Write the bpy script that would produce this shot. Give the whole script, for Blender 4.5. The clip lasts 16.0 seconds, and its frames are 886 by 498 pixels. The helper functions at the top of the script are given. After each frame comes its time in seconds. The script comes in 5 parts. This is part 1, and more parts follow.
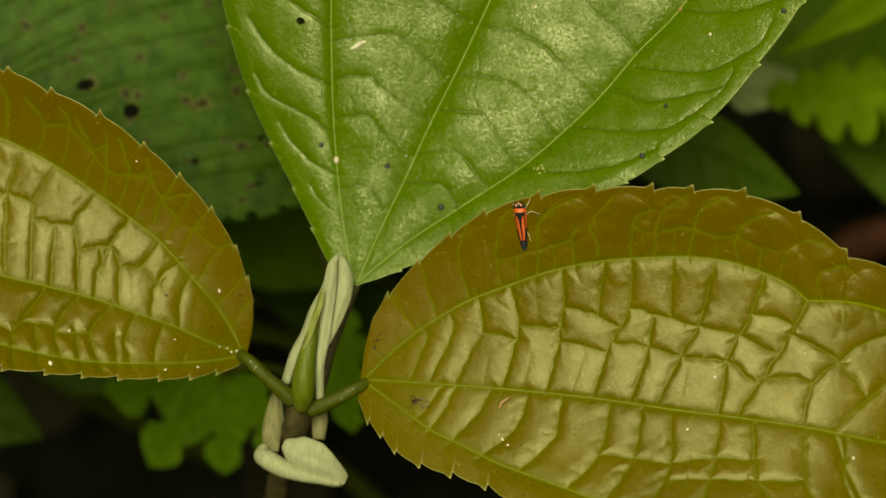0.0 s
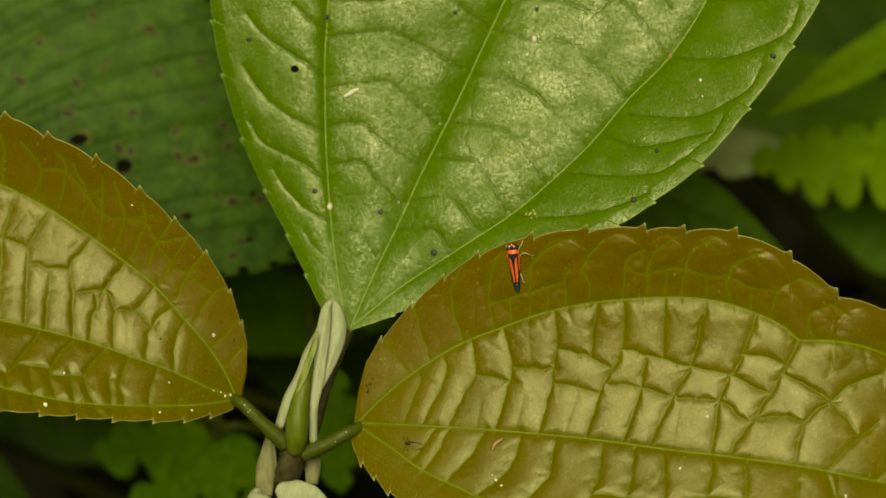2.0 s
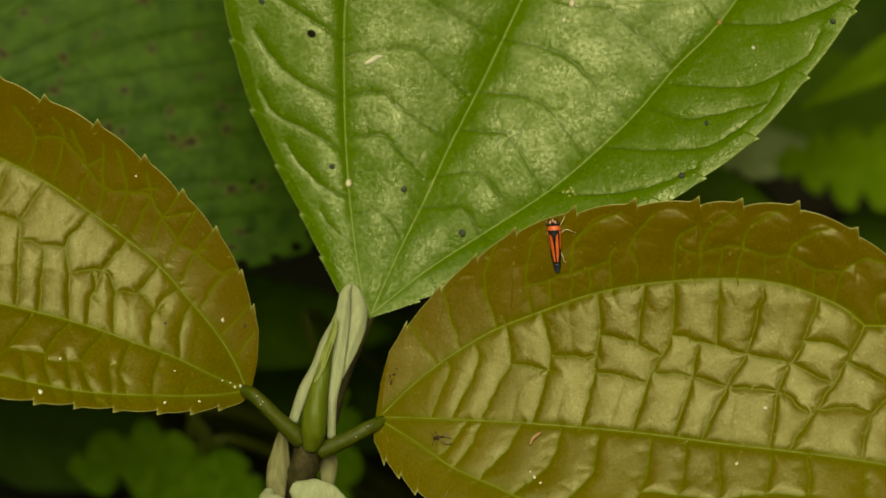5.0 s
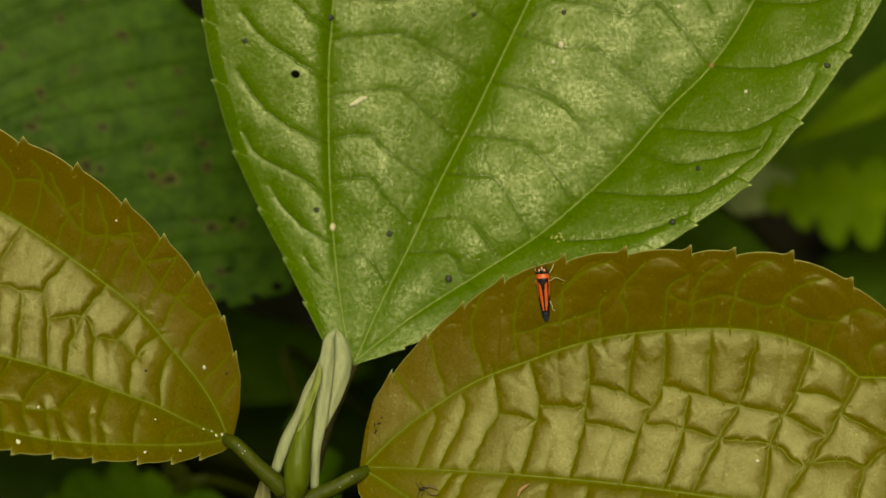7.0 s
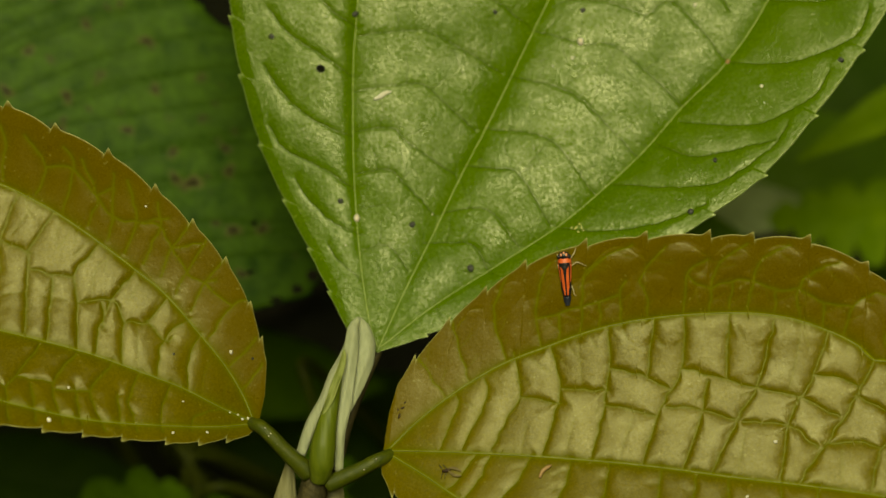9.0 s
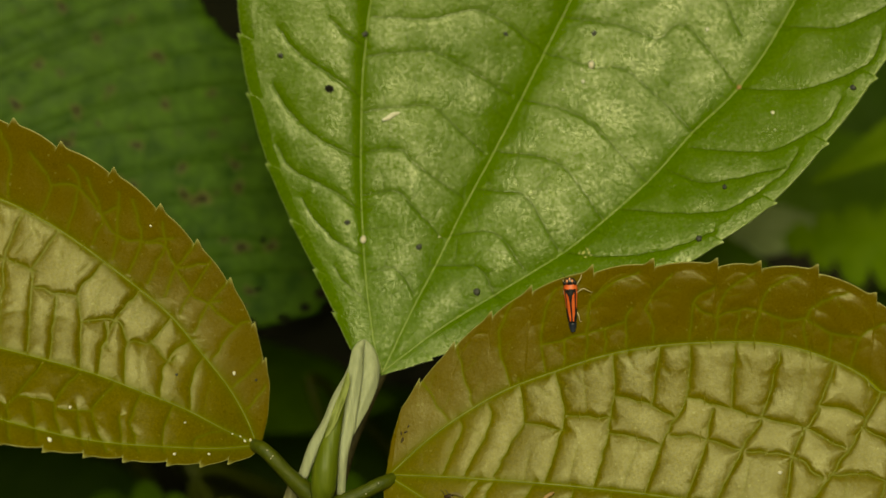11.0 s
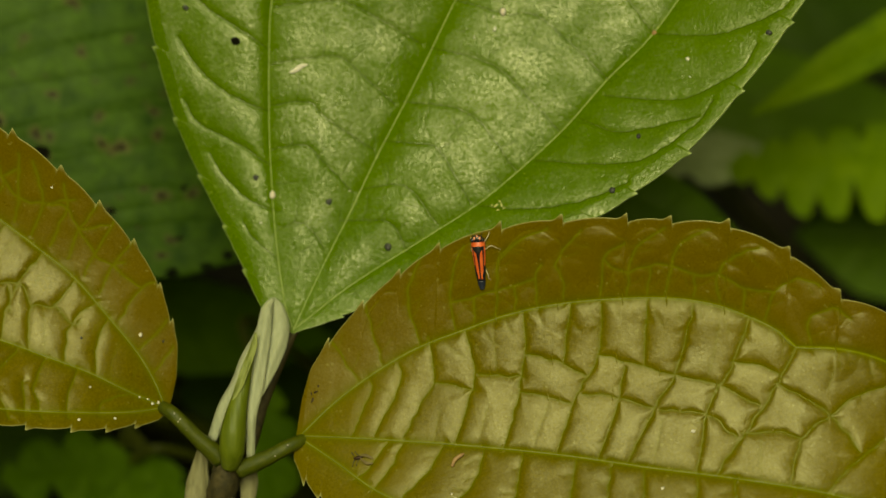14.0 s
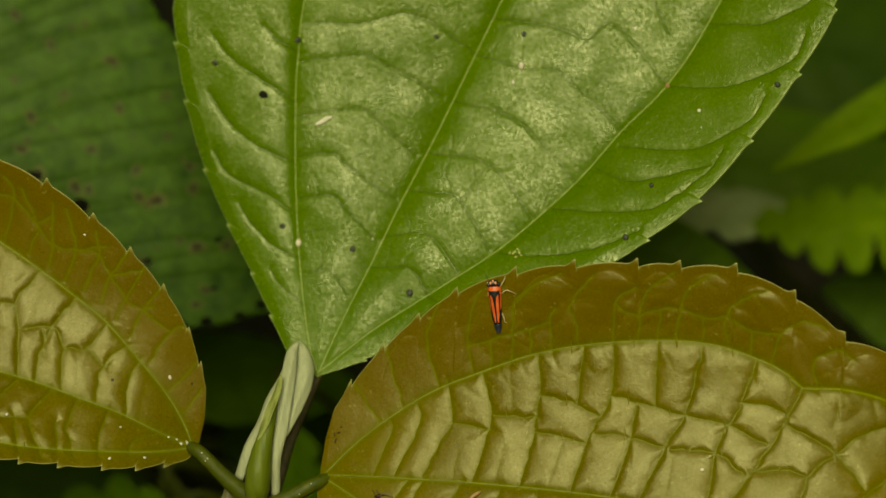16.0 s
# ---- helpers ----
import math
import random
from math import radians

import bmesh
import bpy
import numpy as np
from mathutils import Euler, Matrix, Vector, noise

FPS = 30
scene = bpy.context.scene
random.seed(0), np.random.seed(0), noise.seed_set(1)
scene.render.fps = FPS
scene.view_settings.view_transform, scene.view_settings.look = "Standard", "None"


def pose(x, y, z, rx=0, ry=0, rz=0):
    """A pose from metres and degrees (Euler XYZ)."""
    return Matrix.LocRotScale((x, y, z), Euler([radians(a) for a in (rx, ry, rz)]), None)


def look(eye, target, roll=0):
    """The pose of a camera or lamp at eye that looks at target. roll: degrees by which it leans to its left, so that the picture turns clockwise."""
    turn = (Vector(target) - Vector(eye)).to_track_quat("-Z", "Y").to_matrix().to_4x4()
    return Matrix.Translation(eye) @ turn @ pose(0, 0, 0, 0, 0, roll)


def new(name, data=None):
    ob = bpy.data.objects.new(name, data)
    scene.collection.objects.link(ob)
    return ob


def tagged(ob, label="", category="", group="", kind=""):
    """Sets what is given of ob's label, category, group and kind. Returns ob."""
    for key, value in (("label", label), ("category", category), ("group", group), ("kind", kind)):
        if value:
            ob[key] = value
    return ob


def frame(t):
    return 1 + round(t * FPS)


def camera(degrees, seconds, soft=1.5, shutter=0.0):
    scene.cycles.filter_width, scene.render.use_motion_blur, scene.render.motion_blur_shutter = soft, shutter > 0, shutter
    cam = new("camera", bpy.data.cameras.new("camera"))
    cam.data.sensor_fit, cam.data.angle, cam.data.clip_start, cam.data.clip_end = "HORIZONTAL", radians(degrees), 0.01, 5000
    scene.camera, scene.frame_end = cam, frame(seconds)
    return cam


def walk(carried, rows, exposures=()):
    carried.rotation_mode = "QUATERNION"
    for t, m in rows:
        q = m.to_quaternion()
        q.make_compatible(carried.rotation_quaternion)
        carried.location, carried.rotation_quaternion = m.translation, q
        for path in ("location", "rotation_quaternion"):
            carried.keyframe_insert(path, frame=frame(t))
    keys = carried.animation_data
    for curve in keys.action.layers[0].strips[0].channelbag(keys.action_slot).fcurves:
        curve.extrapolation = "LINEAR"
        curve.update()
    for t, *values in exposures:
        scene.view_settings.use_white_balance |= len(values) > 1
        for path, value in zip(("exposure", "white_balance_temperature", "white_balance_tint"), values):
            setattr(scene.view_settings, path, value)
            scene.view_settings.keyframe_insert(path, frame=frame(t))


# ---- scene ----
cam = camera(14, 16.0)
PATH = [
    (0, (0.07277, -0.41744, 0.61125), (0.00639, -0.00894, 0.17683), -10.997),
    (0.5, (0.05661, -0.42520, 0.60761), (0.00144, -0.00830, 0.17965), -9.819),
    (1, (0.05674, -0.44009, 0.59873), (0.00218, -0.01002, 0.18393), -9.534),
    (1.5, (0.06308, -0.44742, 0.59294), (0.00642, -0.01327, 0.18269), -9.521),
    (2, (0.06384, -0.44084, 0.59565), (0.00835, -0.00735, 0.18455), -9.639),
    (2.5, (0.04894, -0.43950, 0.59456), (0.00390, -0.00416, 0.18413), -8.529),
    (3, (0.05441, -0.44418, 0.58505), (0.00367, -0.00450, 0.17995), -9.222),
    (5.5, (0.01566, -0.41812, 0.53922), (-0.00148, 0.03531, 0.14666), -5.596),
    (6, (0.01155, -0.41196, 0.54248), (-0.00284, 0.04071, 0.14893), -5.221),
    (6.5, (0.01260, -0.40721, 0.54518), (-0.00173, 0.04212, 0.14781), -5.371),
    (7, (0.01924, -0.40817, 0.54491), (0.00317, 0.04047, 0.14684), -5.463),
    (7.5, (0.01165, -0.41249, 0.54377), (0.00359, 0.03820, 0.14777), -4.843),
    (8, (0.00528, -0.42176, 0.53857), (-0.00023, 0.03450, 0.14896), -4.584),
    (8.5, (-0.00802, -0.43208, 0.53382), (-0.00448, 0.03257, 0.15423), -3.593),
    (9, (0.00588, -0.43766, 0.52686), (0.00038, 0.03259, 0.15425), -4.406),
    (9.5, (0.01024, -0.44212, 0.52546), (0.00561, 0.03088, 0.15634), -4.206),
    (10, (0.00950, -0.44425, 0.52440), (0.00387, 0.03086, 0.15802), -3.967),
    (12.5, (0.02737, -0.40478, 0.54255), (-0.00147, 0.04600, 0.14763), -5.638),
    (13, (0.03436, -0.40731, 0.53943), (0.00394, 0.04273, 0.14379), -6.215),
    (13.5, (0.04490, -0.40248, 0.53910), (0.00713, 0.04497, 0.14116), -6.832),
    (14, (0.04711, -0.40746, 0.53886), (0.01059, 0.03944, 0.14018), -7.038),
    (14.5, (0.04979, -0.41357, 0.54712), (0.01148, 0.03381, 0.14915), -7.347),
    (15, (0.05318, -0.41887, 0.54408), (0.01005, 0.03213, 0.15072), -7.646),
    (15.5, (0.06020, -0.42145, 0.54317), (0.00959, 0.03207, 0.15360), -8.131),
    (16, (0.06269, -0.42750, 0.54250), (0.00838, 0.03075, 0.15902), -8.407),
]
walk(cam, [(t, look(eye, target, roll)) for t, eye, target, roll in PATH], [(0, 0.03, 9300, 1.0), (3, -0.03, 9300, 1.0), (6, -0.21, 9300, 0.5), (16, -0.19, 9300, 0.5)])
scene.view_settings.exposure = 0.0
scene.view_settings.use_white_balance = True
scene.view_settings.white_balance_temperature = 9300
scene.view_settings.white_balance_tint = 1.0
cam.data.dof.use_dof = True
cam.data.dof.aperture_fstop = 10.5

# ---- world and light: bright overcast sky through a gap in the canopy, over the viewer's shoulder ----
SUN_DIR = Vector((0.0, -0.50, 0.861)).normalized()
world = bpy.data.worlds.new("overcast_sky")
scene.world = world
world.use_nodes = True
wn = world.node_tree.nodes
sky = wn.new("ShaderNodeTexSky")
sky.sky_type = "NISHITA"
sky.sun_disc = False
sky.sun_elevation = math.asin(SUN_DIR.z)
sky.sun_rotation = math.atan2(SUN_DIR.x, SUN_DIR.y)
sky.air_density, sky.dust_density, sky.ozone_density = 0.35, 10.0, 0.0
wn["Background"].inputs["Strength"].default_value = 0.026
canopy = wn.new("ShaderNodeMix")
canopy.data_type, canopy.blend_type = "RGBA", "MULTIPLY"
canopy.inputs["Factor"].default_value = 1.0
canopy.inputs[7].default_value = (0.98, 1.0, 0.22, 1.0)  # the sky's light filtered by leaves overhead
world.node_tree.links.new(sky.outputs["Color"], canopy.inputs[6])
world.node_tree.links.new(canopy.outputs[2], wn["Background"].inputs["Color"])
sun = new("sun", bpy.data.lights.new("sun", "SUN"))
sun.data.energy, sun.data.angle, sun.data.color = 3.45, radians(44), (0.895, 1.0, 0.90)
sun.matrix_world = look(SUN_DIR * 3.0, (0, 0, 0))


# ---- material helpers ----
def material(name, rough=0.5, spec=0.5, coat=0.0, metal=0.0):
    m = bpy.data.materials.new(name)
    m.use_nodes = True
    p = m.node_tree.nodes["Principled BSDF"]
    p.inputs["Roughness"].default_value = rough
    p.inputs["Specular IOR Level"].default_value = spec
    p.inputs["Coat Weight"].default_value = coat
    p.inputs["Metallic"].default_value = metal
    return m, m.node_tree.nodes, m.node_tree.links, p


def noise_tex(nodes, links, scale, detail=4.0, rough=0.55, distortion=0.0, streak=None):
    tex = nodes.new("ShaderNodeTexNoise")
    tex.inputs["Scale"].default_value = scale
    tex.inputs["Detail"].default_value = detail
    tex.inputs["Roughness"].default_value = rough
    tex.inputs["Distortion"].default_value = distortion
    co = nodes.new("ShaderNodeTexCoord")
    place = co.outputs["Object"]
    if streak:
        along = nodes.new("ShaderNodeMapping")
        along.vector_type = "TEXTURE"
        along.inputs["Rotation"].default_value = (radians(46), 0, radians(-6))
        along.inputs["Scale"].default_value = (1.0, streak, 1.0)
        links.new(place, along.inputs["Vector"])
        place = along.outputs["Vector"]
    links.new(place, tex.inputs["Vector"])
    return tex.outputs["Fac"]


def ramp(nodes, links, fac, stops):
    r = nodes.new("ShaderNodeValToRGB")
    while len(r.color_ramp.elements) < len(stops):
        r.color_ramp.elements.new(0.5)
    for e, (at, c) in zip(r.color_ramp.elements, stops):
        e.position, e.color = at, (*c, 1.0)
    links.new(fac, r.inputs["Fac"])
    return r.outputs["Color"]


def scaled(nodes, links, fac, lo, hi, to_lo=0.0, to_hi=1.0):
    n = nodes.new("ShaderNodeMapRange")
    for key, value in zip(("From Min", "From Max", "To Min", "To Max"), (lo, hi, to_lo, to_hi)):
        n.inputs[key].default_value = value
    links.new(fac, n.inputs["Value"])
    return n.outputs["Result"]


def mix(nodes, links, fac, a, b):
    n = nodes.new("ShaderNodeMix")
    n.data_type = "RGBA"
    links.new(fac, n.inputs["Factor"])
    for sock, val in ((n.inputs[6], a), (n.inputs[7], b)):
        if isinstance(val, tuple):
            sock.default_value = (*val, 1.0)
        else:
            links.new(val, sock)
    return n.outputs[2]


def product(nodes, links, a, k):
    n = nodes.new("ShaderNodeMath")
    n.operation = "MULTIPLY"
    links.new(a, n.inputs[0])
    if isinstance(k, float):
        n.inputs[1].default_value = k
    else:
        links.new(k, n.inputs[1])
    return n.outputs[0]


def bump(nodes, links, p, height, strength, distance):
    n = nodes.new("ShaderNodeBump")
    n.inputs["Strength"].default_value = strength
    n.inputs["Distance"].default_value = distance
    links.new(height, n.inputs["Height"])
    links.new(n.outputs["Normal"], p.inputs["Normal"])


def attribute(nodes, name):
    n = nodes.new("ShaderNodeAttribute")
    n.attribute_name = name
    return n.outputs["Fac"]


def leaf_material(name, dark, light, vein, halo, rough, spec, grain=0.00006, patch_scale=60.0, spots=None, thin=0.15, coat=0.0, wax=(1.0, 1.0, 0.6), fine_scale=900.0, dots=None, margin=None, mottle=0.35, edging=None, bloom=None):
    """Leaf skin: two tones, paler veins (attributes vein and halo), fine grain, optional blemishes (attribute spot), some light through it."""
    m, n, l, p = material(name, rough, spec, coat)
    p.inputs["Specular Tint"].default_value = (*wax, 1.0)
    tone = ramp(n, l, noise_tex(n, l, patch_scale, 5.0), [(0.30, dark), (0.70, light)])
    fine = noise_tex(n, l, fine_scale, 2.0, 0.5, 0.6)
    tone2 = mix(n, l, scaled(n, l, fine, 0.40, 0.72, 0.0, mottle), tone, tuple(min(1.0, c * 1.6) for c in light))
    if margin:
        tone2 = mix(n, l, product(n, l, attribute(n, "margin"), 0.6), tone2, margin)
    col = mix(n, l, product(n, l, attribute(n, "halo"), 0.75), tone2, halo)
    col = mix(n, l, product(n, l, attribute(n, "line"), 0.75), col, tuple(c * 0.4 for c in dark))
    col = mix(n, l, product(n, l, attribute(n, "vein"), 0.85), col, vein)
    if dots:
        col = mix(n, l, scaled(n, l, noise_tex(n, l, 1100.0, 1.0), 0.71, 0.77, 0.0, 0.4), col, dots)
    if edging:
        col = mix(n, l, attribute(n, "rim"), col, edging)
    if spots:
        col = mix(n, l, attribute(n, "ring"), col, spots[1])
        col = mix(n, l, attribute(n, "spot"), col, spots[0])
    l.new(col, p.inputs["Base Color"])
    l.new(scaled(n, l, noise_tex(n, l, 250.0, 4.0), 0.3, 0.7, rough - 0.05, rough + 0.06), p.inputs["Roughness"])
    if bloom:
        # waxy film: shine that comes and goes in flecks and in patches
        flecks = scaled(n, l, noise_tex(n, l, 2100.0, 8.0, 0.75), 0.40, 0.62, 0.15, 1.95)
        patches = scaled(n, l, noise_tex(n, l, 170.0, 3.0, 0.6), 0.36, 0.64, 0.50, 1.30)
        shine = product(n, l, product(n, l, flecks, patches), bloom)
    else:
        shine = product(n, l, scaled(n, l, noise_tex(n, l, 180.0, 4.0, 0.65), 0.3, 0.7, 0.75, 1.25), scaled(n, l, noise_tex(n, l, 2600.0, 4.0, 0.7), 0.36, 0.64, 0.65 * spec, 1.35 * spec))
    # shine is cut along the veins, putting shade into the furrow floors
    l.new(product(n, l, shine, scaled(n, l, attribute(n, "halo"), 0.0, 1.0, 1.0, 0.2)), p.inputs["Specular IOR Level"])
    mixed = n.new("ShaderNodeMath")
    mixed.operation = "ADD"
    l.new(fine, mixed.inputs[0])
    l.new(product(n, l, noise_tex(n, l, fine_scale * 2.1, 1.0), 0.35), mixed.inputs[1])
    relief = mixed.outputs[0]
    bump(n, l, p, relief, 1.0, grain)
    if thin:
        t = n.new("ShaderNodeBsdfTranslucent")
        l.new(col, t.inputs["Color"])
        s = n.new("ShaderNodeMixShader")
        s.inputs["Fac"].default_value = thin
        l.new(p.outputs["BSDF"], s.inputs[1])
        l.new(t.outputs["BSDF"], s.inputs[2])
        l.new(s.outputs["Shader"], n["Material Output"].inputs["Surface"])
    return m


def plain_material(name, dark, light, rough=0.5, spec=0.5, scale=300.0, relief=0.00005, thin=0.0, coat=0.0, streak=None):
    m, n, l, p = material(name, rough, spec, coat)
    col = ramp(n, l, noise_tex(n, l, scale, 5.0, streak=streak), [(0.3, dark), (0.7, light)])
    l.new(col, p.inputs["Base Color"])
    l.new(scaled(n, l, noise_tex(n, l, scale * 0.4, 3.0), 0.3, 0.7, max(0.05, rough - 0.08), min(1.0, rough + 0.1)), p.inputs["Roughness"])
    bump(n, l, p, noise_tex(n, l, scale * (2.0 if streak else 4.0), 4.0, streak=streak), 1.0, relief)
    if thin:
        t = n.new("ShaderNodeBsdfTranslucent")
        l.new(col, t.inputs["Color"])
        s = n.new("ShaderNodeMixShader")
        s.inputs["Fac"].default_value = thin
        l.new(p.outputs["BSDF"], s.inputs[1])
        l.new(t.outputs["BSDF"], s.inputs[2])
        l.new(s.outputs["Shader"], n["Material Output"].inputs["Surface"])
    return m


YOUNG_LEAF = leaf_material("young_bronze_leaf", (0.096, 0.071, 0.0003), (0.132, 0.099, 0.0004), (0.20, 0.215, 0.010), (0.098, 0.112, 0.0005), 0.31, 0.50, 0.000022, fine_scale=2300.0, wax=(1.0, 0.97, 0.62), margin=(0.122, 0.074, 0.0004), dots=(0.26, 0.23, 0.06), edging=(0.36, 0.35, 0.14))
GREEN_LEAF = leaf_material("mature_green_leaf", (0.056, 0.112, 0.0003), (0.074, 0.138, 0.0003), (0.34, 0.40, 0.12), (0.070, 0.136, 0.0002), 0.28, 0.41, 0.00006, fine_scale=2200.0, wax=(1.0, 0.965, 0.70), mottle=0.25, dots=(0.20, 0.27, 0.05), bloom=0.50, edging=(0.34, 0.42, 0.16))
BACK_LEAF = leaf_material("spotted_back_leaf", (0.014, 0.044, 0.002), (0.048, 0.102, 0.007), (0.022, 0.05, 0.004), (0.03, 0.07, 0.005), 0.5, 0.2, wax=(0.9, 1.0, 0.8), patch_scale=240.0, fine_scale=420.0,
                          spots=((0.024, 0.020, 0.006), (0.15, 0.125, 0.045)))
LOW_LOBED_LEAF = leaf_material("low_lobed_leaf", (0.036, 0.092, 0.002), (0.074, 0.150, 0.004), (0.05, 0.11, 0.004), (0.05, 0.11, 0.003), 0.6, 0.12, patch_scale=140.0)
LOBED_LEAF = leaf_material("lobed_yellow_green_leaf", (0.050, 0.112, 0.002), (0.115, 0.190, 0.005), (0.12, 0.19, 0.005), (0.08, 0.15, 0.003), 0.6, 0.12, patch_scale=110.0)
DEEP_LEAF = leaf_material("deep_green_leaf", (0.032, 0.078, 0.003), (0.058, 0.116, 0.005), (0.05, 0.10, 0.006), (0.04, 0.08, 0.004), 0.55, 0.2)
# darker copy of the deep green leaf: undergrowth shade put into its colour
SHADED_LEAF = leaf_material("shaded_green_leaf", (0.012, 0.034, 0.002), (0.026, 0.058, 0.003), (0.02, 0.045, 0.003), (0.018, 0.04, 0.003), 0.55, 0.15)
GREY_LEAF = leaf_material("pale_grey_leaf", (0.11, 0.15, 0.05), (0.20, 0.25, 0.11), (0.17, 0.20, 0.09), (0.16, 0.19, 0.08), 0.5, 0.4)
VEIN_YOUNG = plain_material("young_leaf_vein", (0.12, 0.13, 0.012), (0.18, 0.185, 0.03), 0.45)
VEIN_GREEN = plain_material("green_leaf_vein", (0.30, 0.36, 0.11), (0.40, 0.44, 0.17), 0.5)
PETIOLE = plain_material("green_petiole", (0.034, 0.048, 0.002), (0.072, 0.082, 0.005), 0.45, 0.28, 900.0, 0.0001)
STEM = plain_material("brown_green_stem", (0.025, 0.022, 0.007), (0.085, 0.066, 0.025), 0.6, 0.3, 500.0, 0.0002)
BUD = plain_material("green_bud", (0.070, 0.096, 0.003), (0.125, 0.155, 0.014), 0.5, 0.3, 900.0, 0.0001, streak=9.0)
BUD_TIP = plain_material("pale_bud_tip", (0.19, 0.22, 0.05), (0.30, 0.33, 0.11), 0.55, 0.3, 900.0, 0.0001, thin=0.15, streak=5.0)
STIPULE = plain_material("pale_downy_stipule", (0.37, 0.39, 0.24), (0.49, 0.51, 0.34), 0.6, 0.35, 1300.0, 0.00016, thin=0.25, streak=5.0)
WITHERED = plain_material("withered_stipule", (0.17, 0.155, 0.07), (0.29, 0.27, 0.14), 0.65, 0.3, 1100.0, 0.00015, thin=0.2, streak=5.0)
# soil and litter are near-black: shade under the foliage is put into both colours
SOIL = plain_material("shade_dark_soil", (0.004, 0.0045, 0.002), (0.010, 0.010, 0.004), 0.95, 0.1, 90.0, 0.004)
LITTER = plain_material("shade_dark_rotting_litter", (0.006, 0.006, 0.003), (0.017, 0.014, 0.007), 0.8, 0.15, 120.0, 0.0005)
RED_LITTER = plain_material("red_brown_dead_leaf", (0.07, 0.02, 0.012), (0.13, 0.045, 0.025), 0.7, 0.3, 150.0, 0.0003)
BLACK_SHELL = plain_material("glossy_black_shell", (0.006, 0.006, 0.009), (0.014, 0.014, 0.02), 0.35, 0.5, 900.0, 0.00001)
BLUE_TIP = plain_material("smoky_blue_wing_tip", (0.012, 0.016, 0.03), (0.03, 0.036, 0.06), 0.4, 0.5, 900.0, 0.00001)
ORANGE = plain_material("orange_red_wing", (0.62, 0.085, 0.022), (0.78, 0.15, 0.045), 0.4, 0.45, 900.0, 0.00001)
PALE_ORANGE = plain_material("pale_orange_face", (0.70, 0.22, 0.10), (0.80, 0.34, 0.2), 0.45, 0.4, 900.0, 0.00001)
LEG = plain_material("pale_insect_leg", (0.42, 0.34, 0.2), (0.55, 0.46, 0.3), 0.4, 0.5, 900.0, 0.00001)
WHITE_BIT = plain_material("dry_white_fragment", (0.55, 0.50, 0.40), (0.75, 0.70, 0.62), 0.7, 0.3, 700.0, 0.00004)
PINK_BIT = plain_material("pinkish_grain", (0.48, 0.40, 0.30), (0.66, 0.58, 0.48), 0.6, 0.3, 900.0, 0.00004)
DARK_BIT = plain_material("dark_speck", (0.02, 0.02, 0.02), (0.06, 0.06, 0.05), 0.6, 0.4, 900.0, 0.00003)
SCAB = plain_material("brown_scab", (0.02, 0.009, 0.003), (0.05, 0.024, 0.008), 0.6, 0.3, 900.0, 0.00003)
TAN_BIT = plain_material("orange_tan_frass", (0.27, 0.15, 0.06), (0.38, 0.23, 0.11), 0.6, 0.4, 900.0, 0.00003)
GNAT_WING = plain_material("dry_gnat_wing", (0.09, 0.065, 0.02), (0.16, 0.12, 0.05), 0.5, 0.2, 900.0, 0.00001)
YELLOW_BIT = plain_material("yellow_crust", (0.38, 0.36, 0.10), (0.5, 0.48, 0.2), 0.7, 0.3, 900.0, 0.00004)

# ---- the plant's own axes: x across, y up along the shoot, z towards the light; millimetres from the leaf node ----
NODE = np.array((-0.0209, -0.0184, 0.1501))
AXES = np.array(((0.99257, 0.01549, -0.1207), (0.07675, 0.69007, 0.71966), (0.09444, -0.72358, 0.68375)))


def shoot(x, y, z):
    return NODE + np.array((x, y, z), float) @ AXES * 0.001


def mesh_part(name, verts, faces, mat, parent=None, label="", smooth=True, attrs=None):
    """One mesh object, its vertices in world metres, under its parent thing or part."""
    me = bpy.data.meshes.new(name)
    origin = np.zeros(3)
    top = parent
    while top is not None:
        origin = origin + np.array(top.location)
        top = top.parent
    verts = np.asarray(verts, float) - origin
    me.from_pydata(verts.tolist(), [], [tuple(int(i) for i in f) for f in faces])
    me.materials.append(mat)
    if smooth:
        me.polygons.foreach_set("use_smooth", np.ones(len(me.polygons), bool))
    for key, values in (attrs or {}).items():
        at = me.attributes.new(key, "FLOAT", "POINT")
        at.data.foreach_set("value", np.asarray(values, np.float32))
    me.update()
    ob = new(name, me)
    ob.parent = parent
    if label:
        ob["label"] = label
    return ob


def empty(name, place):
    ob = new(name)
    ob.location = tuple(float(v) for v in place)
    ob.empty_display_size = 0.005
    return ob


def smooth_line(points, steps=8):
    """Catmull-Rom through a few points."""
    p = np.asarray(points, float)
    if len(p) < 3:
        return np.array([p[0] + (p[-1] - p[0]) * k / steps for k in range(steps + 1)])
    q = np.vstack([2 * p[0] - p[1], p, 2 * p[-1] - p[-2]])
    out = []
    for i in range(1, len(q) - 2):
        for k in range(steps):
            t = k / steps
            a, b, c, d = q[i - 1], q[i], q[i + 1], q[i + 2]
            out.append(0.5 * (2 * b + (c - a) * t + (2 * a - 5 * b + 4 * c - d) * t * t + (3 * b - a - 3 * c + d) * t ** 3))
    out.append(p[-1])
    return np.array(out)


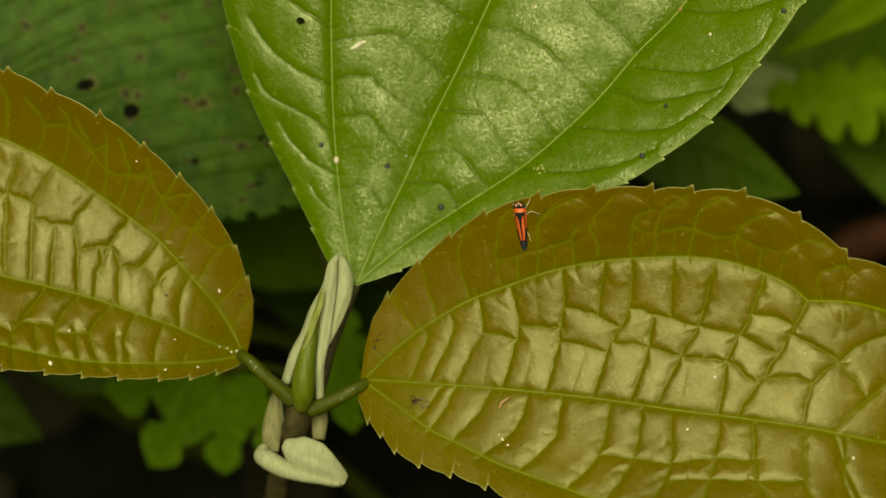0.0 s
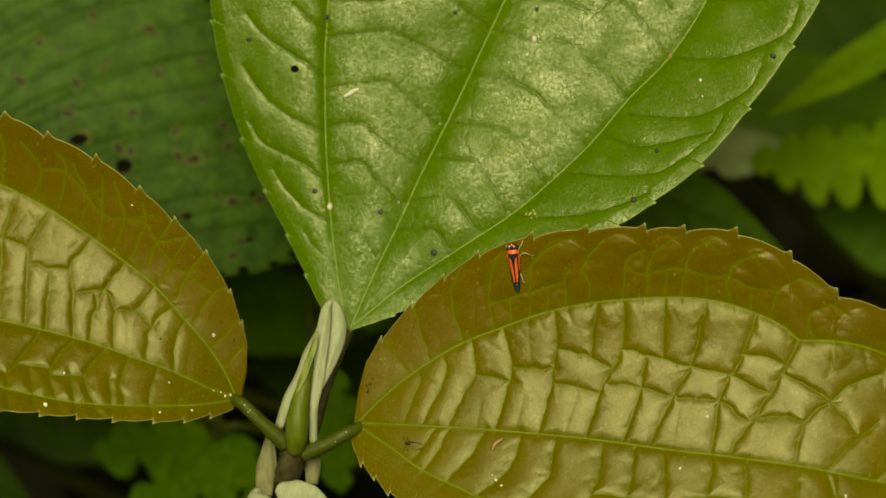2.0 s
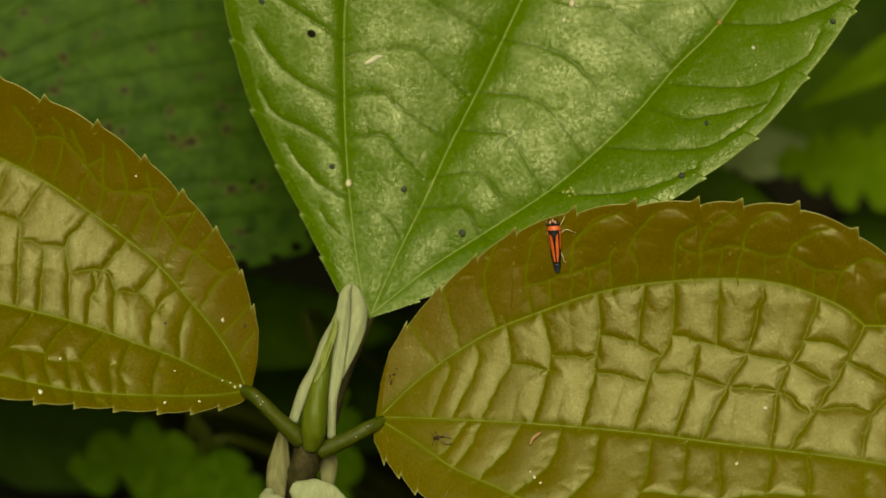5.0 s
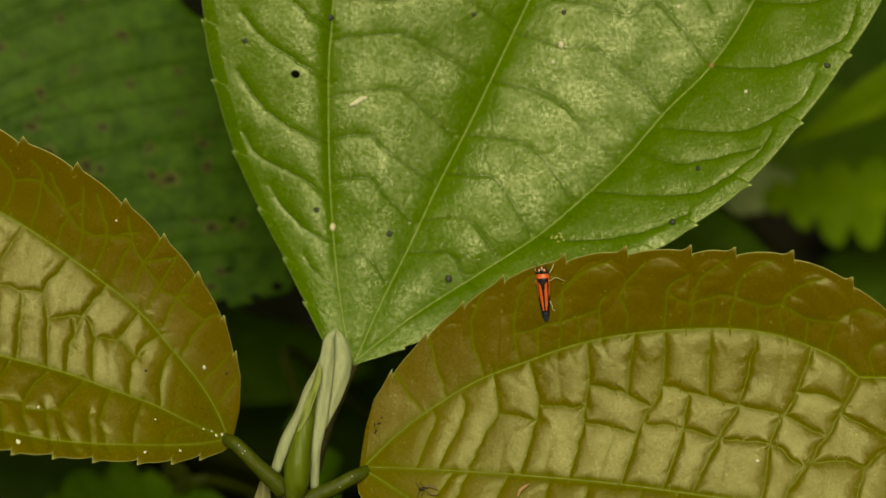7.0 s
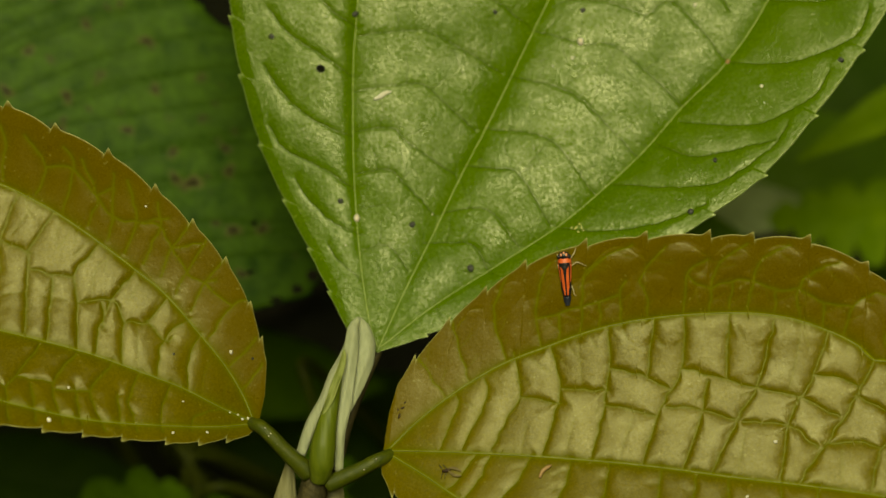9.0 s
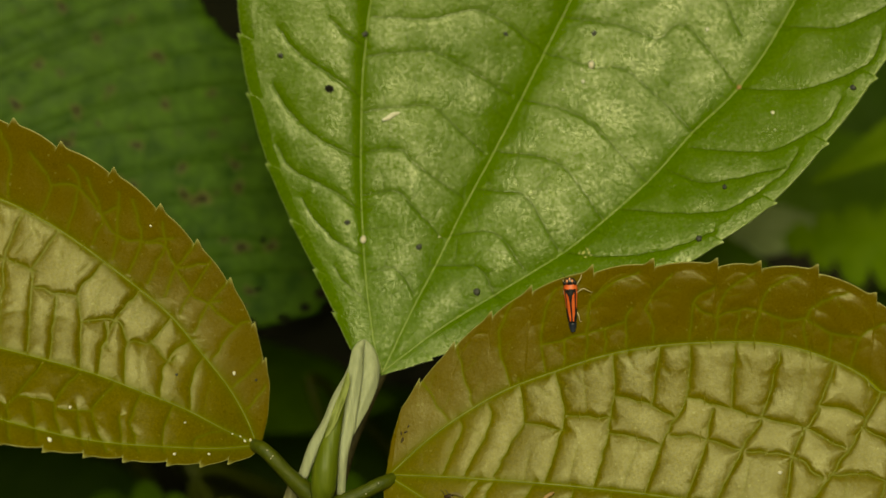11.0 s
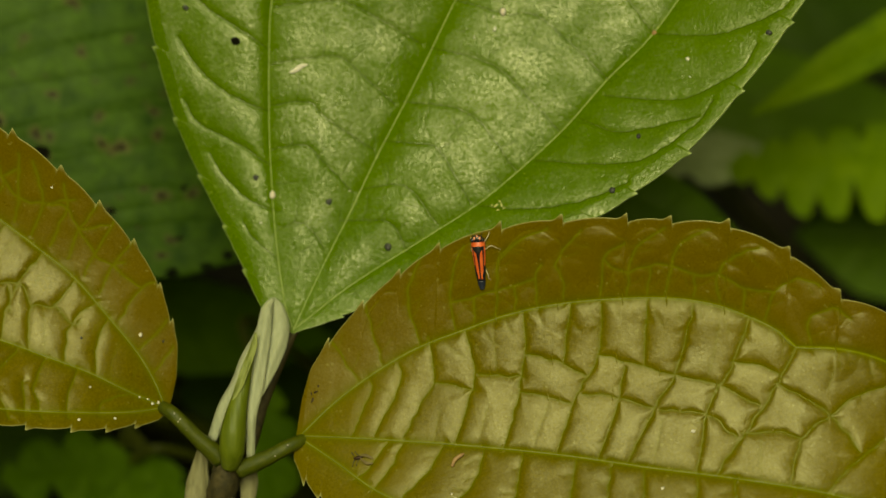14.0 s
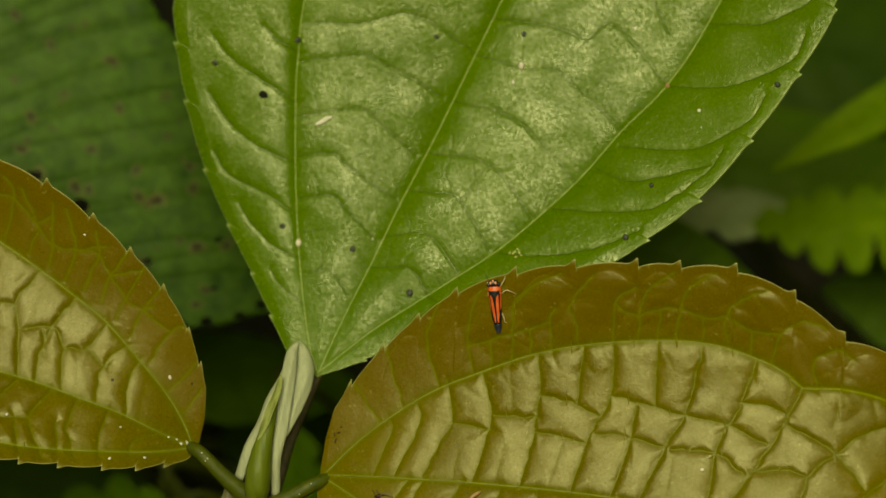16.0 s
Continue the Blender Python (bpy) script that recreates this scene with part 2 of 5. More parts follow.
def tube(points, radii, sides=12, steps=8, lump=0.0, seed=0):
    """Vertices and faces of a closed round tube along a smooth line."""
    line = smooth_line(points, steps)
    n = len(line)
    r = np.interp(np.linspace(0, 1, n), np.linspace(0, 1, len(radii)), radii)
    rng = np.random.default_rng(seed)
    tang = np.gradient(line, axis=0)
    tang /= np.linalg.norm(tang, axis=1)[:, None] + 1e-12
    ref = np.array((0.31, 0.42, 0.85))
    verts, faces = [], []
    for i in range(n):
        a = np.cross(tang[i], ref)
        a /= np.linalg.norm(a)
        b = np.cross(tang[i], a)
        for k in range(sides):
            ang = 2 * math.pi * k / sides
            rr = r[i] * (1 + lump * rng.normal())
            verts.append(line[i] + rr * (a * math.cos(ang) + b * math.sin(ang)))
    for i in range(n - 1):
        for k in range(sides):
            k2 = (k + 1) % sides
            faces.append((i * sides + k, i * sides + k2, (i + 1) * sides + k2, (i + 1) * sides + k))
    faces.append(tuple(range(sides))[::-1])
    faces.append(tuple((n - 1) * sides + k for k in range(sides)))
    return np.array(verts), faces


def sheet(points, normals, widths, curl=0.3, thick=0.0004, steps=8, across=8, wave=0.0, seed=0):
    """A folded blade along a line: widths across it, its sides bent towards the normal by curl, with thickness."""
    line = smooth_line(points, steps)
    n = len(line)
    w = np.interp(np.linspace(0, 1, n), np.linspace(0, 1, len(widths)), widths)
    nor = smooth_line(normals, steps) if len(normals) == len(points) else np.repeat(np.asarray(normals[:1], float), n, 0)
    tang = np.gradient(line, axis=0)
    tang /= np.linalg.norm(tang, axis=1)[:, None]
    rng = np.random.default_rng(seed)
    ph = rng.uniform(0, 6.28, 3)
    top, bot = [], []
    for i in range(n):
        nn = nor[i] - tang[i] * (nor[i] @ tang[i])
        nn /= np.linalg.norm(nn)
        side = np.cross(tang[i], nn)
        for k in range(across + 1):
            t = 2 * k / across - 1
            lift = curl * abs(t) ** 1.6 * w[i] + wave * w[i] * math.sin(5 * t + ph[0] + 9 * i / n) * 0.3
            q = line[i] + side * t * w[i] * 0.5 + nn * lift
            top.append(q)
            bot.append(q - nn * thick)
    m = across + 1
    verts = np.array(top + bot)
    off = n * m
    faces = []
    for i in range(n - 1):
        for k in range(across):
            a, b, c, d = i * m + k, i * m + k + 1, (i + 1) * m + k + 1, (i + 1) * m + k
            faces.append((a, b, c, d))
            faces.append((off + d, off + c, off + b, off + a))
        for k in (0, across):
            a, d = i * m + k, (i + 1) * m + k
            faces.append((a, d, off + d, off + a) if k == 0 else (d, a, off + a, off + d))
    for k in range(across):
        faces.append((k + 1, k, off + k, off + k + 1))
        e = (n - 1) * m
        faces.append((e + k, e + k + 1, off + e + k + 1, off + e + k))
    return verts, faces


def nearest(points, lines, steps=5, reach=6.0):
    """Distance from each point (u, v) to the nearest of the vein lines."""
    best = np.full(len(points), 1e4)
    for line in lines:
        s = smooth_line(line, steps)
        for (x0, y0), (x1, y1) in zip(s[:-1], s[1:]):
            near = np.nonzero((points[:, 0] > min(x0, x1) - reach) & (points[:, 0] < max(x0, x1) + reach) & (points[:, 1] > min(y0, y1) - reach) & (points[:, 1] < max(y0, y1) + reach))[0]
            if not len(near):
                continue
            p = points[near]
            d = np.array((x1 - x0, y1 - y0))
            t = np.clip(((p - (x0, y0)) @ d) / (d @ d + 1e-9), 0, 1)
            best[near] = np.minimum(best[near], (p[:, 0] - x0 - t * d[0]) ** 2 + (p[:, 1] - y0 - t * d[1]) ** 2)
    return np.minimum(np.sqrt(best), 99.0)


def grooves(points, lines, lean, soft, crisp, steps=5, reach=6.0):
    """Depth 0 to 1 of the furrows along vein lines: the first width on the side towards lean, the second on the other."""
    depth = np.zeros(len(points))
    for line in lines:
        s = smooth_line(line, steps)
        for (x0, y0), (x1, y1) in zip(s[:-1], s[1:]):
            near = np.nonzero((points[:, 0] > min(x0, x1) - reach) & (points[:, 0] < max(x0, x1) + reach) & (points[:, 1] > min(y0, y1) - reach) & (points[:, 1] < max(y0, y1) + reach))[0]
            if not len(near):
                continue
            p = points[near]
            d = np.array((x1 - x0, y1 - y0))
            long = math.hypot(*d) + 1e-9
            t = np.clip(((p - (x0, y0)) @ d) / long ** 2, 0, 1)
            off = p - (x0, y0) - t[:, None] * d
            gap = np.hypot(off[:, 0], off[:, 1])
            way = 1.0 if -d[1] * lean[0] + d[0] * lean[1] > 0 else -1.0
            side = way * ((p[:, 1] - y0) * d[0] - (p[:, 0] - x0) * d[1]) / long / (gap + 0.05)
            width = crisp + (soft - crisp) * np.clip(0.5 + 0.5 * side, 0, 1)
            depth[near] = np.maximum(depth[near], np.exp(-gap / width))
    return depth


def wrinkles(lines, gap, length, turn, seed):
    """Short furrows that run off vein lines to one side; turn: degrees from the line's own way."""
    rng = np.random.default_rng(seed)
    made = []
    for line in lines:
        s = smooth_line(line, 6)
        run = np.concatenate([[0], np.cumsum(np.hypot(*np.diff(s, axis=0).T))])
        at = gap * rng.uniform(0.4, 0.9)
        while at < run[-1] - 0.4:
            x, y = np.interp(at, run, s[:, 0]), np.interp(at, run, s[:, 1])
            k = min(np.searchsorted(run, at), len(s) - 1)
            way = math.atan2(s[k, 1] - s[k - 1, 1], s[k, 0] - s[k - 1, 0]) + radians(turn + rng.normal(0, 12))
            far = length * rng.uniform(0.5, 1.4)
            made.append(((x, y), (x + 0.5 * far * math.cos(way), y + 0.5 * far * math.sin(way)), (x + far * math.cos(way + 0.15), y + far * math.sin(way + 0.15))))
            at += gap * rng.uniform(0.7, 1.5)
    return made


def grainy(p, size, seed):
    """Smooth random unevenness, about -1 to 1, with lumps of that size."""
    table = np.random.default_rng(seed).uniform(-1, 1, (64, 64))
    x, y = p[:, 0] / size, p[:, 1] / size
    i, k = np.floor(x).astype(int), np.floor(y).astype(int)
    a, b = x - i, y - k
    a, b = a * a * (3 - 2 * a), b * b * (3 - 2 * b)
    i0, i1, k0, k1 = i % 64, (i + 1) % 64, k % 64, (k + 1) % 64
    return (table[i0, k0] * (1 - a) + table[i1, k0] * a) * (1 - b) + (table[i0, k1] * (1 - a) + table[i1, k1] * a) * b


class Leaf:
    """A leaf blade in its own coordinates (millimetres): u along the midrib, v to its left seen from above, h off the surface.
    bend holds the slopes and curvatures of the blade; hi and lo are half-width profiles; teeth lie at the given u."""

    def __init__(self, base, along, normal, bend, hi, lo, primary, cross=(), fine=(), teeth_hi=(), teeth_lo=(), tooth=0.8, relief=None, lobes=None, pucker=0.010, tint2=0.75, width1=0.19, lean=None, droop=(0.0, 0.0), swell=0.0, margin=None, furrow=(0.55, 1.3), plump=0.6, waver=0.22, roll=None, scallop=0.0, lines=1.0):
        self.base = np.array(base, float)
        n = np.array(normal, float)
        n /= np.linalg.norm(n)
        u = np.array(along, float)
        u -= n * (u @ n)
        u /= np.linalg.norm(u)
        self.n, self.u, self.v = n, u, np.cross(n, u)
        self.bend, self.hi, self.lo = bend, hi, lo
        self.primary, self.cross, self.fine = primary, cross, fine
        self.teeth_hi, self.teeth_lo, self.tooth = teeth_hi, teeth_lo, tooth
        self.lean, self.droop, self.swell, self.width1, self.margin = lean, droop, swell, width1, margin
        self.furrow, self.plump, self.waver, self.roll, self.scallop, self.lines = furrow, plump, waver, roll, scallop, lines
        self.relief, self.lobes, self.pucker, self.tint2 = relief, lobes, pucker, tint2

    def saw(self, u, teeth):
        if not len(teeth):
            return 0 * u
        t = np.array(teeth, float)
        k = np.clip(np.searchsorted(t, u), 0, len(t) - 1)
        prev = np.where(k > 0, t[np.maximum(k - 1, 0)], t[0] - 6)
        f = np.clip((u - prev) / np.maximum(t[k] - prev, 1e-6), 0, 1)
        gap = np.maximum(t[k] - prev, 1e-6)
        rise = np.where(u <= t[-1], 0.45 * np.sin(math.pi * f) ** 0.8 + 0.15 * f + 0.75 * np.exp(-((1 - f) * gap / 0.95) ** 2), 0.0)
        return rise * np.interp(np.maximum(t[k] - prev, 0), (0, 8), (0.35, 1.0)) * self.tooth

    def half(self, u, side):
        prof = np.array(self.hi if side > 0 else self.lo, float)
        w = np.interp(u, prof[:, 0], prof[:, 1])
        k = np.array((1, 2, 3, 4, 3, 2, 1), float)
        smooth = np.convolve(np.pad(w, 3, mode="edge"), k / k.sum(), "valid") if len(w) > 8 else w
        w = np.where((u - u[0] < 1.0) | (u > u[-1] - 1.0), w, smooth) if len(w) > 8 else w
        if self.lobes:
            count, depth = self.lobes
            f = (u - u[0]) / (u[-1] - u[0])
            w = w * (1 + 0.10 * np.sin(13 * f + count)) * (1 - depth * (0.85 + 0.25 * np.sin(23 * f)) * (1 - np.abs(np.sin(math.pi * count * (f + 0.02 * np.sin(9 * f + count)) + (0.0 if side > 0 else 0.9)))) ** 1.7)
        return w + self.saw(u, self.teeth_hi if side > 0 else self.teeth_lo) * np.minimum(1, w / 3)

    def surface(self, p):
        c = self.bend
        x, y = p[:, 0] * 0.001, p[:, 1] * 0.001
        z = (c[0] + c[1] * x + c[2] * y + c[3] * x * x + c[4] * x * y + c[5] * y * y) * 1000 - self.droop[1] * np.maximum(0, self.droop[0] - p[:, 0]) ** 2
        return z - self.roll(p) if self.roll else z

    def height(self, p):
        d1, d3 = nearest(p, self.primary, 5, 25.0), nearest(p, self.fine, 3, 2.0)
        q = p + self.waver * np.stack([grainy(p, 1.4, 11) + 0.2 * grainy(p, 0.7, 13), grainy(p, 1.4, 12) + 0.2 * grainy(p, 0.7, 14)], 1)
        d2 = nearest(q, self.cross)
        a1, a2, a3, s1, s2, s3 = self.relief(p) if self.relief else (0.2, 0.25, 0.0, 1.5, 2.5, 0.6)
        dome = lambda d, r: 1 - (1 - np.minimum(d / r, 1)) ** 2
        d12 = np.minimum(d1, d2)
        h = a1 * (1 - np.exp(-d1 / s1)) + a3 * (1 - np.exp(-(d3 / s3) ** 1.5))
        if self.lean:
            h = h + a2 * (1 - grooves(q, self.cross, self.lean, *self.furrow)) + self.plump * a2 * dome(d12, s2)
        else:
            h = h + a2 * dome(d12, s2) + 0.05 * (1 - np.exp(-d2 / 0.18))
        calm = 1 - np.exp(-d12 / 0.6)
        h = h + self.pucker * calm * (grainy(p, 0.85, 1) + 0.6 * grainy(p, 0.4, 2)) + self.swell * calm * grainy(p, 4.5, 3)
        k = self.tint2
        clear = 0.3 + 0.5 * self.margin(p) if self.margin else 0.9
        vein = np.maximum.reduce([np.exp(-(d1 / self.width1) ** 2), clear * k * np.exp(-(d2 / 0.16) ** 2), 0.3 * k * np.exp(-(d3 / 0.11) ** 2)])
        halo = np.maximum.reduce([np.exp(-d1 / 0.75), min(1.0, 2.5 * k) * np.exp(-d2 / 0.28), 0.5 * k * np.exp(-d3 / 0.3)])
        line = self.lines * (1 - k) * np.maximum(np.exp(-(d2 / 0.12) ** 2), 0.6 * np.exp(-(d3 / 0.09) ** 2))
        return h, vein, halo, line

    def world(self, p, h=0.0):
        z = self.surface(p) + h
        return self.base + (p[:, :1] * self.u + p[:, 1:2] * self.v + z[:, None] * self.n) * 0.001

    def at(self, u, v, h=0.0):
        p = np.array([(u, v)], float)
        return self.world(p, self.height(p)[0] + h)[0]

    def mesh(self, rows, cols, thick=0.35, spots=(), holes=()):
        u0, u1 = self.hi[0][0], self.hi[-1][0]
        s = np.linspace(0, 1, rows)
        u = u0 + (u1 - u0) * s ** 1.35
        wl, wr = self.half(u, -1), self.half(u, 1)
        t = np.linspace(0, 1, cols)
        v = -wl[:, None] + (wl + wr)[:, None] * t[None, :]
        p = np.stack([np.repeat(u, cols), v.ravel()], 1)
        h, vein, halo, line = self.height(p)
        edge = np.minimum(p[:, 1] + np.repeat(wl, cols), np.repeat(wr, cols) - p[:, 1])
        rim = 0.75 * np.exp(-(np.maximum(edge, 0) / 0.13) ** 2)
        for side, teeth in ((1, self.teeth_hi), (-1, self.teeth_lo)):
            if self.lean and len(teeth):
                tip = np.min(np.abs(p[:, :1] - np.array(teeth)[None, :] + 0.15), axis=1)
                rim = np.maximum(rim, np.where(p[:, 1] * side > 0, np.exp(-(tip / 0.4) ** 2 - (np.maximum(edge, 0) / 0.45) ** 2), 0))
        attrs = {"vein": vein, "halo": halo, "line": line, "rim": rim if self.lean else 0.3 * rim}
        if self.scallop:
            for side, teeth in ((1, self.teeth_hi), (-1, self.teeth_lo)):
                t = np.array((teeth[0] - 5.0, *teeth), float)
                k = np.clip(np.searchsorted(t, p[:, 0]), 1, len(t) - 1)
                f = np.clip((p[:, 0] - t[k - 1]) / (t[k] - t[k - 1]), 0, 1)
                on = (p[:, 1] * side > 3) & (p[:, 0] > teeth[1]) & (side > 0)
                size = np.clip((p[:, 0] - 10) / 12, 0, 1) * np.minimum(1, (t[k] - t[k - 1]) / 8) * self.scallop * (1 + 0.5 * grainy(p, 5.0, 21))
                g = np.where(f < 0.5, f, 1 - f)
                for e0, er, f0, amount in ((3.7, 2.7, np.abs(f - 0.5) / 0.46, 1.0), (7.6, 2.2, g / 0.42, 0.6)):
                    r2 = ((edge - e0) / np.where(edge < e0, er, 2.2 * er)) ** 2 + f0 ** 2
                    h = h + np.where(on, amount * size * np.maximum(0, 1 - r2) ** 1.1, 0)
                loop = np.abs(edge - 1.3 - 3.6 * (1 - np.sin(math.pi * f) ** 0.6))
                loop = loop + 0.35 * np.abs(grainy(p, 1.6, 22))
                h = h - np.where(on, 0.07 * np.exp(-(loop / 0.3) ** 2), 0)
                attrs["vein"] = np.maximum(attrs["vein"], np.where(on, 0.35 * np.exp(-(loop / 0.13) ** 2), 0))
        if self.margin:
            attrs["margin"] = self.margin(p)
        top = self.world(p, h * (0.6 + 0.4 * np.clip(edge / 2.5, 0, 1) ** 0.7))
        nb = 25
        tb = np.linspace(0, 1, nb)
        pb = np.stack([np.repeat(u, nb), (-wl[:, None] + (wl + wr)[:, None] * tb[None, :]).ravel()], 1)
        mid = np.ones((rows, nb))
        mid[:, 0] = mid[:, -1] = 0.4
        bottom = self.world(pb, -thick * mid.ravel())
        i, k = np.meshgrid(np.arange(rows - 1), np.arange(cols - 1), indexing="ij")
        a = (i * cols + k).ravel()
        quads = np.stack([a, a + cols, a + cols + 1, a + 1], 1)
        off = rows * cols
        i, k = np.meshgrid(np.arange(rows - 1), np.arange(nb - 1), indexing="ij")
        b = off + (i * nb + k).ravel()
        low = np.stack([b, b + 1, b + nb + 1, b + nb], 1)
        r = np.arange(rows - 1)
        rim1 = np.stack([r * cols, off + r * nb, off + (r + 1) * nb, (r + 1) * cols], 1)
        rim2 = np.stack([r * cols + cols - 1, (r + 1) * cols + cols - 1, off + (r + 1) * nb + nb - 1, off + r * nb + nb - 1], 1)
        for hu, hv, hr in holes:
            c = p[quads].mean(1)
            quads = quads[((c[:, 0] - hu) / 1.0) ** 2 + ((c[:, 1] - hv) / 1.3) ** 2 > hr * hr]
            allp = np.vstack([p, pb])
            c = allp[low].mean(1)
            low = low[((c[:, 0] - hu) / 1.0) ** 2 + ((c[:, 1] - hv) / 2.0) ** 2 > (hr + 0.5) ** 2]
        if len(spots):
            spot, ring = np.zeros(len(p)), np.zeros(len(p))
            rng = np.random.default_rng(5)
            ph = rng.uniform(0, 6.28, (len(spots), 2))
            for (su, sv, size), (f1, f2) in zip(spots, ph):
                sr = 0.8 * size
                dx, dy = p[:, 0] - su, p[:, 1] - sv
                ang = np.arctan2(dy, dx)
                d = np.hypot(dx, dy) / (1 + 0.3 * np.sin(2 * ang + f1) + 0.2 * np.sin(3 * ang + f2))
                spot = np.maximum(spot, np.clip((sr - d) / 0.35 + 0.5, 0, 1))
                ring = np.maximum(ring, 0.75 * np.clip((1.8 * sr - d) / 0.8, 0, 1))
            attrs["spot"], attrs["ring"] = spot, ring
        verts = np.vstack([top, bottom])
        extra = len(bottom)
        attrs = {key: np.concatenate([val, np.zeros(extra)]) for key, val in attrs.items()}
        return verts, np.vstack([quads, low, rim1, rim2]), attrs

    def rib(self, line, r0, r1, lift=0.03):
        """A slender raised vein along a line of (u, v)."""
        p = smooth_line(line, 10)
        h = self.height(p)[0]
        return tube(self.world(p, h + lift), np.linspace(r0, r1, 6) * 0.001, 6, 1)


# ---- vein courses on the three leaves (u along, v across, millimetres) ----
RIGHT_CROSS = [
    ((50.7, 26.0), (51.0, 15.9)),
    ((39.0, 24.0), (39.1, 15.2)),
    ((65.8, 24.4), (64.4, 17.8), (63.0, 14.4)),
    ((63.5, 0.7), (66.8, 6.6), (71.1, 15.1), (73.4, 21.0)),
    ((80.3, -0.2), (82.7, 3.4), (87.6, 8.6)),
    ((50.3, 0.9), (53.9, 11.0), (55.9, 15.1), (57.7, 25.7)),
    ((39.4, 1.5), (41.2, 9.8), (44.0, 16.8), (43.8, 24.4)),
    ((31.4, 1.3), (32.5, 8.0), (32.9, 16.7), (32.2, 21.6)),
    ((24.0, 1.4), (25.8, 11.2), (24.7, 15.5), (23.6, 18.3)),
    ((15.8, 1.1), (17.9, 6.6), (19.4, 10.6), (17.8, 16.8)),
    ((7.9, 0.8), (9.8, 7.8), (9.2, 9.9)),
    ((11.4, 1.1), (14.4, 9.7), (13.6, 12.5)),
    ((45.8, 1.1), (47.5, 8.5), (48.2, 15.3)),
    ((60.8, 1.0), (61.2, 9.8), (62.7, 14.3)),
    ((74.6, 0.2), (75.7, 7.4), (79.5, 11.4)),
]
RIGHT_RUNG = [
    ((33.0, 15.8), (38.6, 15.1), (42.3, 13.6)),
    ((26.2, 12.0), (33.0, 12.3)),
    ((44.0, 16.8), (51.0, 15.8), (55.7, 14.9)),
    ((55.9, 14.9), (62.7, 14.0), (68.8, 11.7)),
    ((54.1, 9.6), (61.2, 9.6), (65.9, 6.5)),
    ((70.9, 15.4), (79.5, 11.4), (84.3, 6.4)),
    ((66.7, 7.3), (71.9, 8.0), (75.5, 7.4)),
    ((79.5, 11.4), (83.4, 14.9), (86.8, 16.6)),
    ((32.6, 10.1), (36.9, 9.8), (41.1, 9.1)),
    ((42.2, 10.7), (47.7, 10.6), (53.1, 9.5)),
    ((19.5, 10.1), (25.9, 9.6)),
    ((64.2, 17.8), (68.1, 17.6), (71.7, 16.6)),
]
RIGHT_FINE = [
    ((27.4, 20.2), (29.1, 12.5)),
    ((61.9, 25.3), (61.4, 19.4), (60.7, 14.8)),
    ((80.0, 21.2), (78.7, 15.4)),
    ((37.3, 8.5), (35.7, 1.6)),
    ((28.2, 7.1), (27.4, 1.4)),
    ((21.0, 5.9), (20.6, 1.1)),
    ((69.6, 7.3), (70.3, 0.7)),
    ((54.7, 8.2), (54.1, 1.0)),
]
RIGHT_LOWER = [
    ((13.7, 0.7), (11.4, -3.7), (9.5, -6.0)),
    ((16.2, 0.9), (14.4, -3.9), (12.5, -7.5)),
    ((22.5, 1.2), (20.3, -3.8), (16.2, -9.0)),
    ((28.5, 1.0), (27.4, -5.0), (21.5, -10.9)),
    ((34.3, 0.9), (33.9, -6.3), (28.1, -12.6)),
    ((42.6, 0.8), (41.9, -7.9), (37.2, -14.3)),
    ((48.0, 0.4), (47.7, -7.8), (44.4, -14.7)),
    ((52.8, 0.4), (53.9, -8.1), (52.0, -14.4)),
    ((60.9, 0.4), (61.1, -6.4), (60.4, -13.5)),
    ((66.6, 0.3), (68.1, -8.0), (71.0, -12.0)),
    ((75.6, -0.2), (76.1, -7.7), (78.0, -11.3)),
    ((82.3, -1.4), (82.7, -8.0), (84.4, -10.6)),
    ((41.9, -7.9), (47.7, -7.8), (53.9, -7.9), (61.1, -6.4), (67.7, -6.0)),
    ((54.8, -10.5), (68.8, -9.2), (76.2, -8.6)),
]
RIGHT_BAND = [
    ((7.6, 9.2), (4.8, 12.7), (2.7, 14.9)),
    ((11.3, 12.1), (9.4, 16.5), (7.7, 21.4)),
    ((16.9, 15.5), (14.7, 20.8), (14.3, 24.2), (16.0, 28.6)),
    ((22.0, 17.9), (20.8, 22.3), (21.0, 27.1), (22.3, 30.8)),
    ((27.9, 20.4), (27.8, 24.9), (27.9, 29.6), (30.5, 32.2)),
    ((34.3, 22.8), (33.5, 27.3), (34.1, 29.2)),
]
RIGHT_BAND += [
    ((38.0, 23.9), (37.7, 27.7), (36.4, 29.9), (40.0, 34.7)),
    ((43.7, 25.1), (43.6, 31.0), (46.8, 33.7)),
    ((47.6, 25.8), (47.5, 29.5), (48.7, 33.4), (52.4, 36.3)),
    ((53.2, 26.4), (53.9, 31.0), (54.9, 34.4), (59.0, 36.9)),
    ((61.6, 26.1), (60.8, 30.7), (63.9, 33.8), (66.7, 35.0)),
    ((68.4, 24.4), (69.5, 28.7), (72.6, 30.9), (76.0, 30.3)),
    ((75.8, 21.1), (74.9, 25.5), (78.6, 27.2), (81.0, 26.0)),
    ((28.2, 29.7), (31.4, 32.8), (34.8, 34.5)),
]
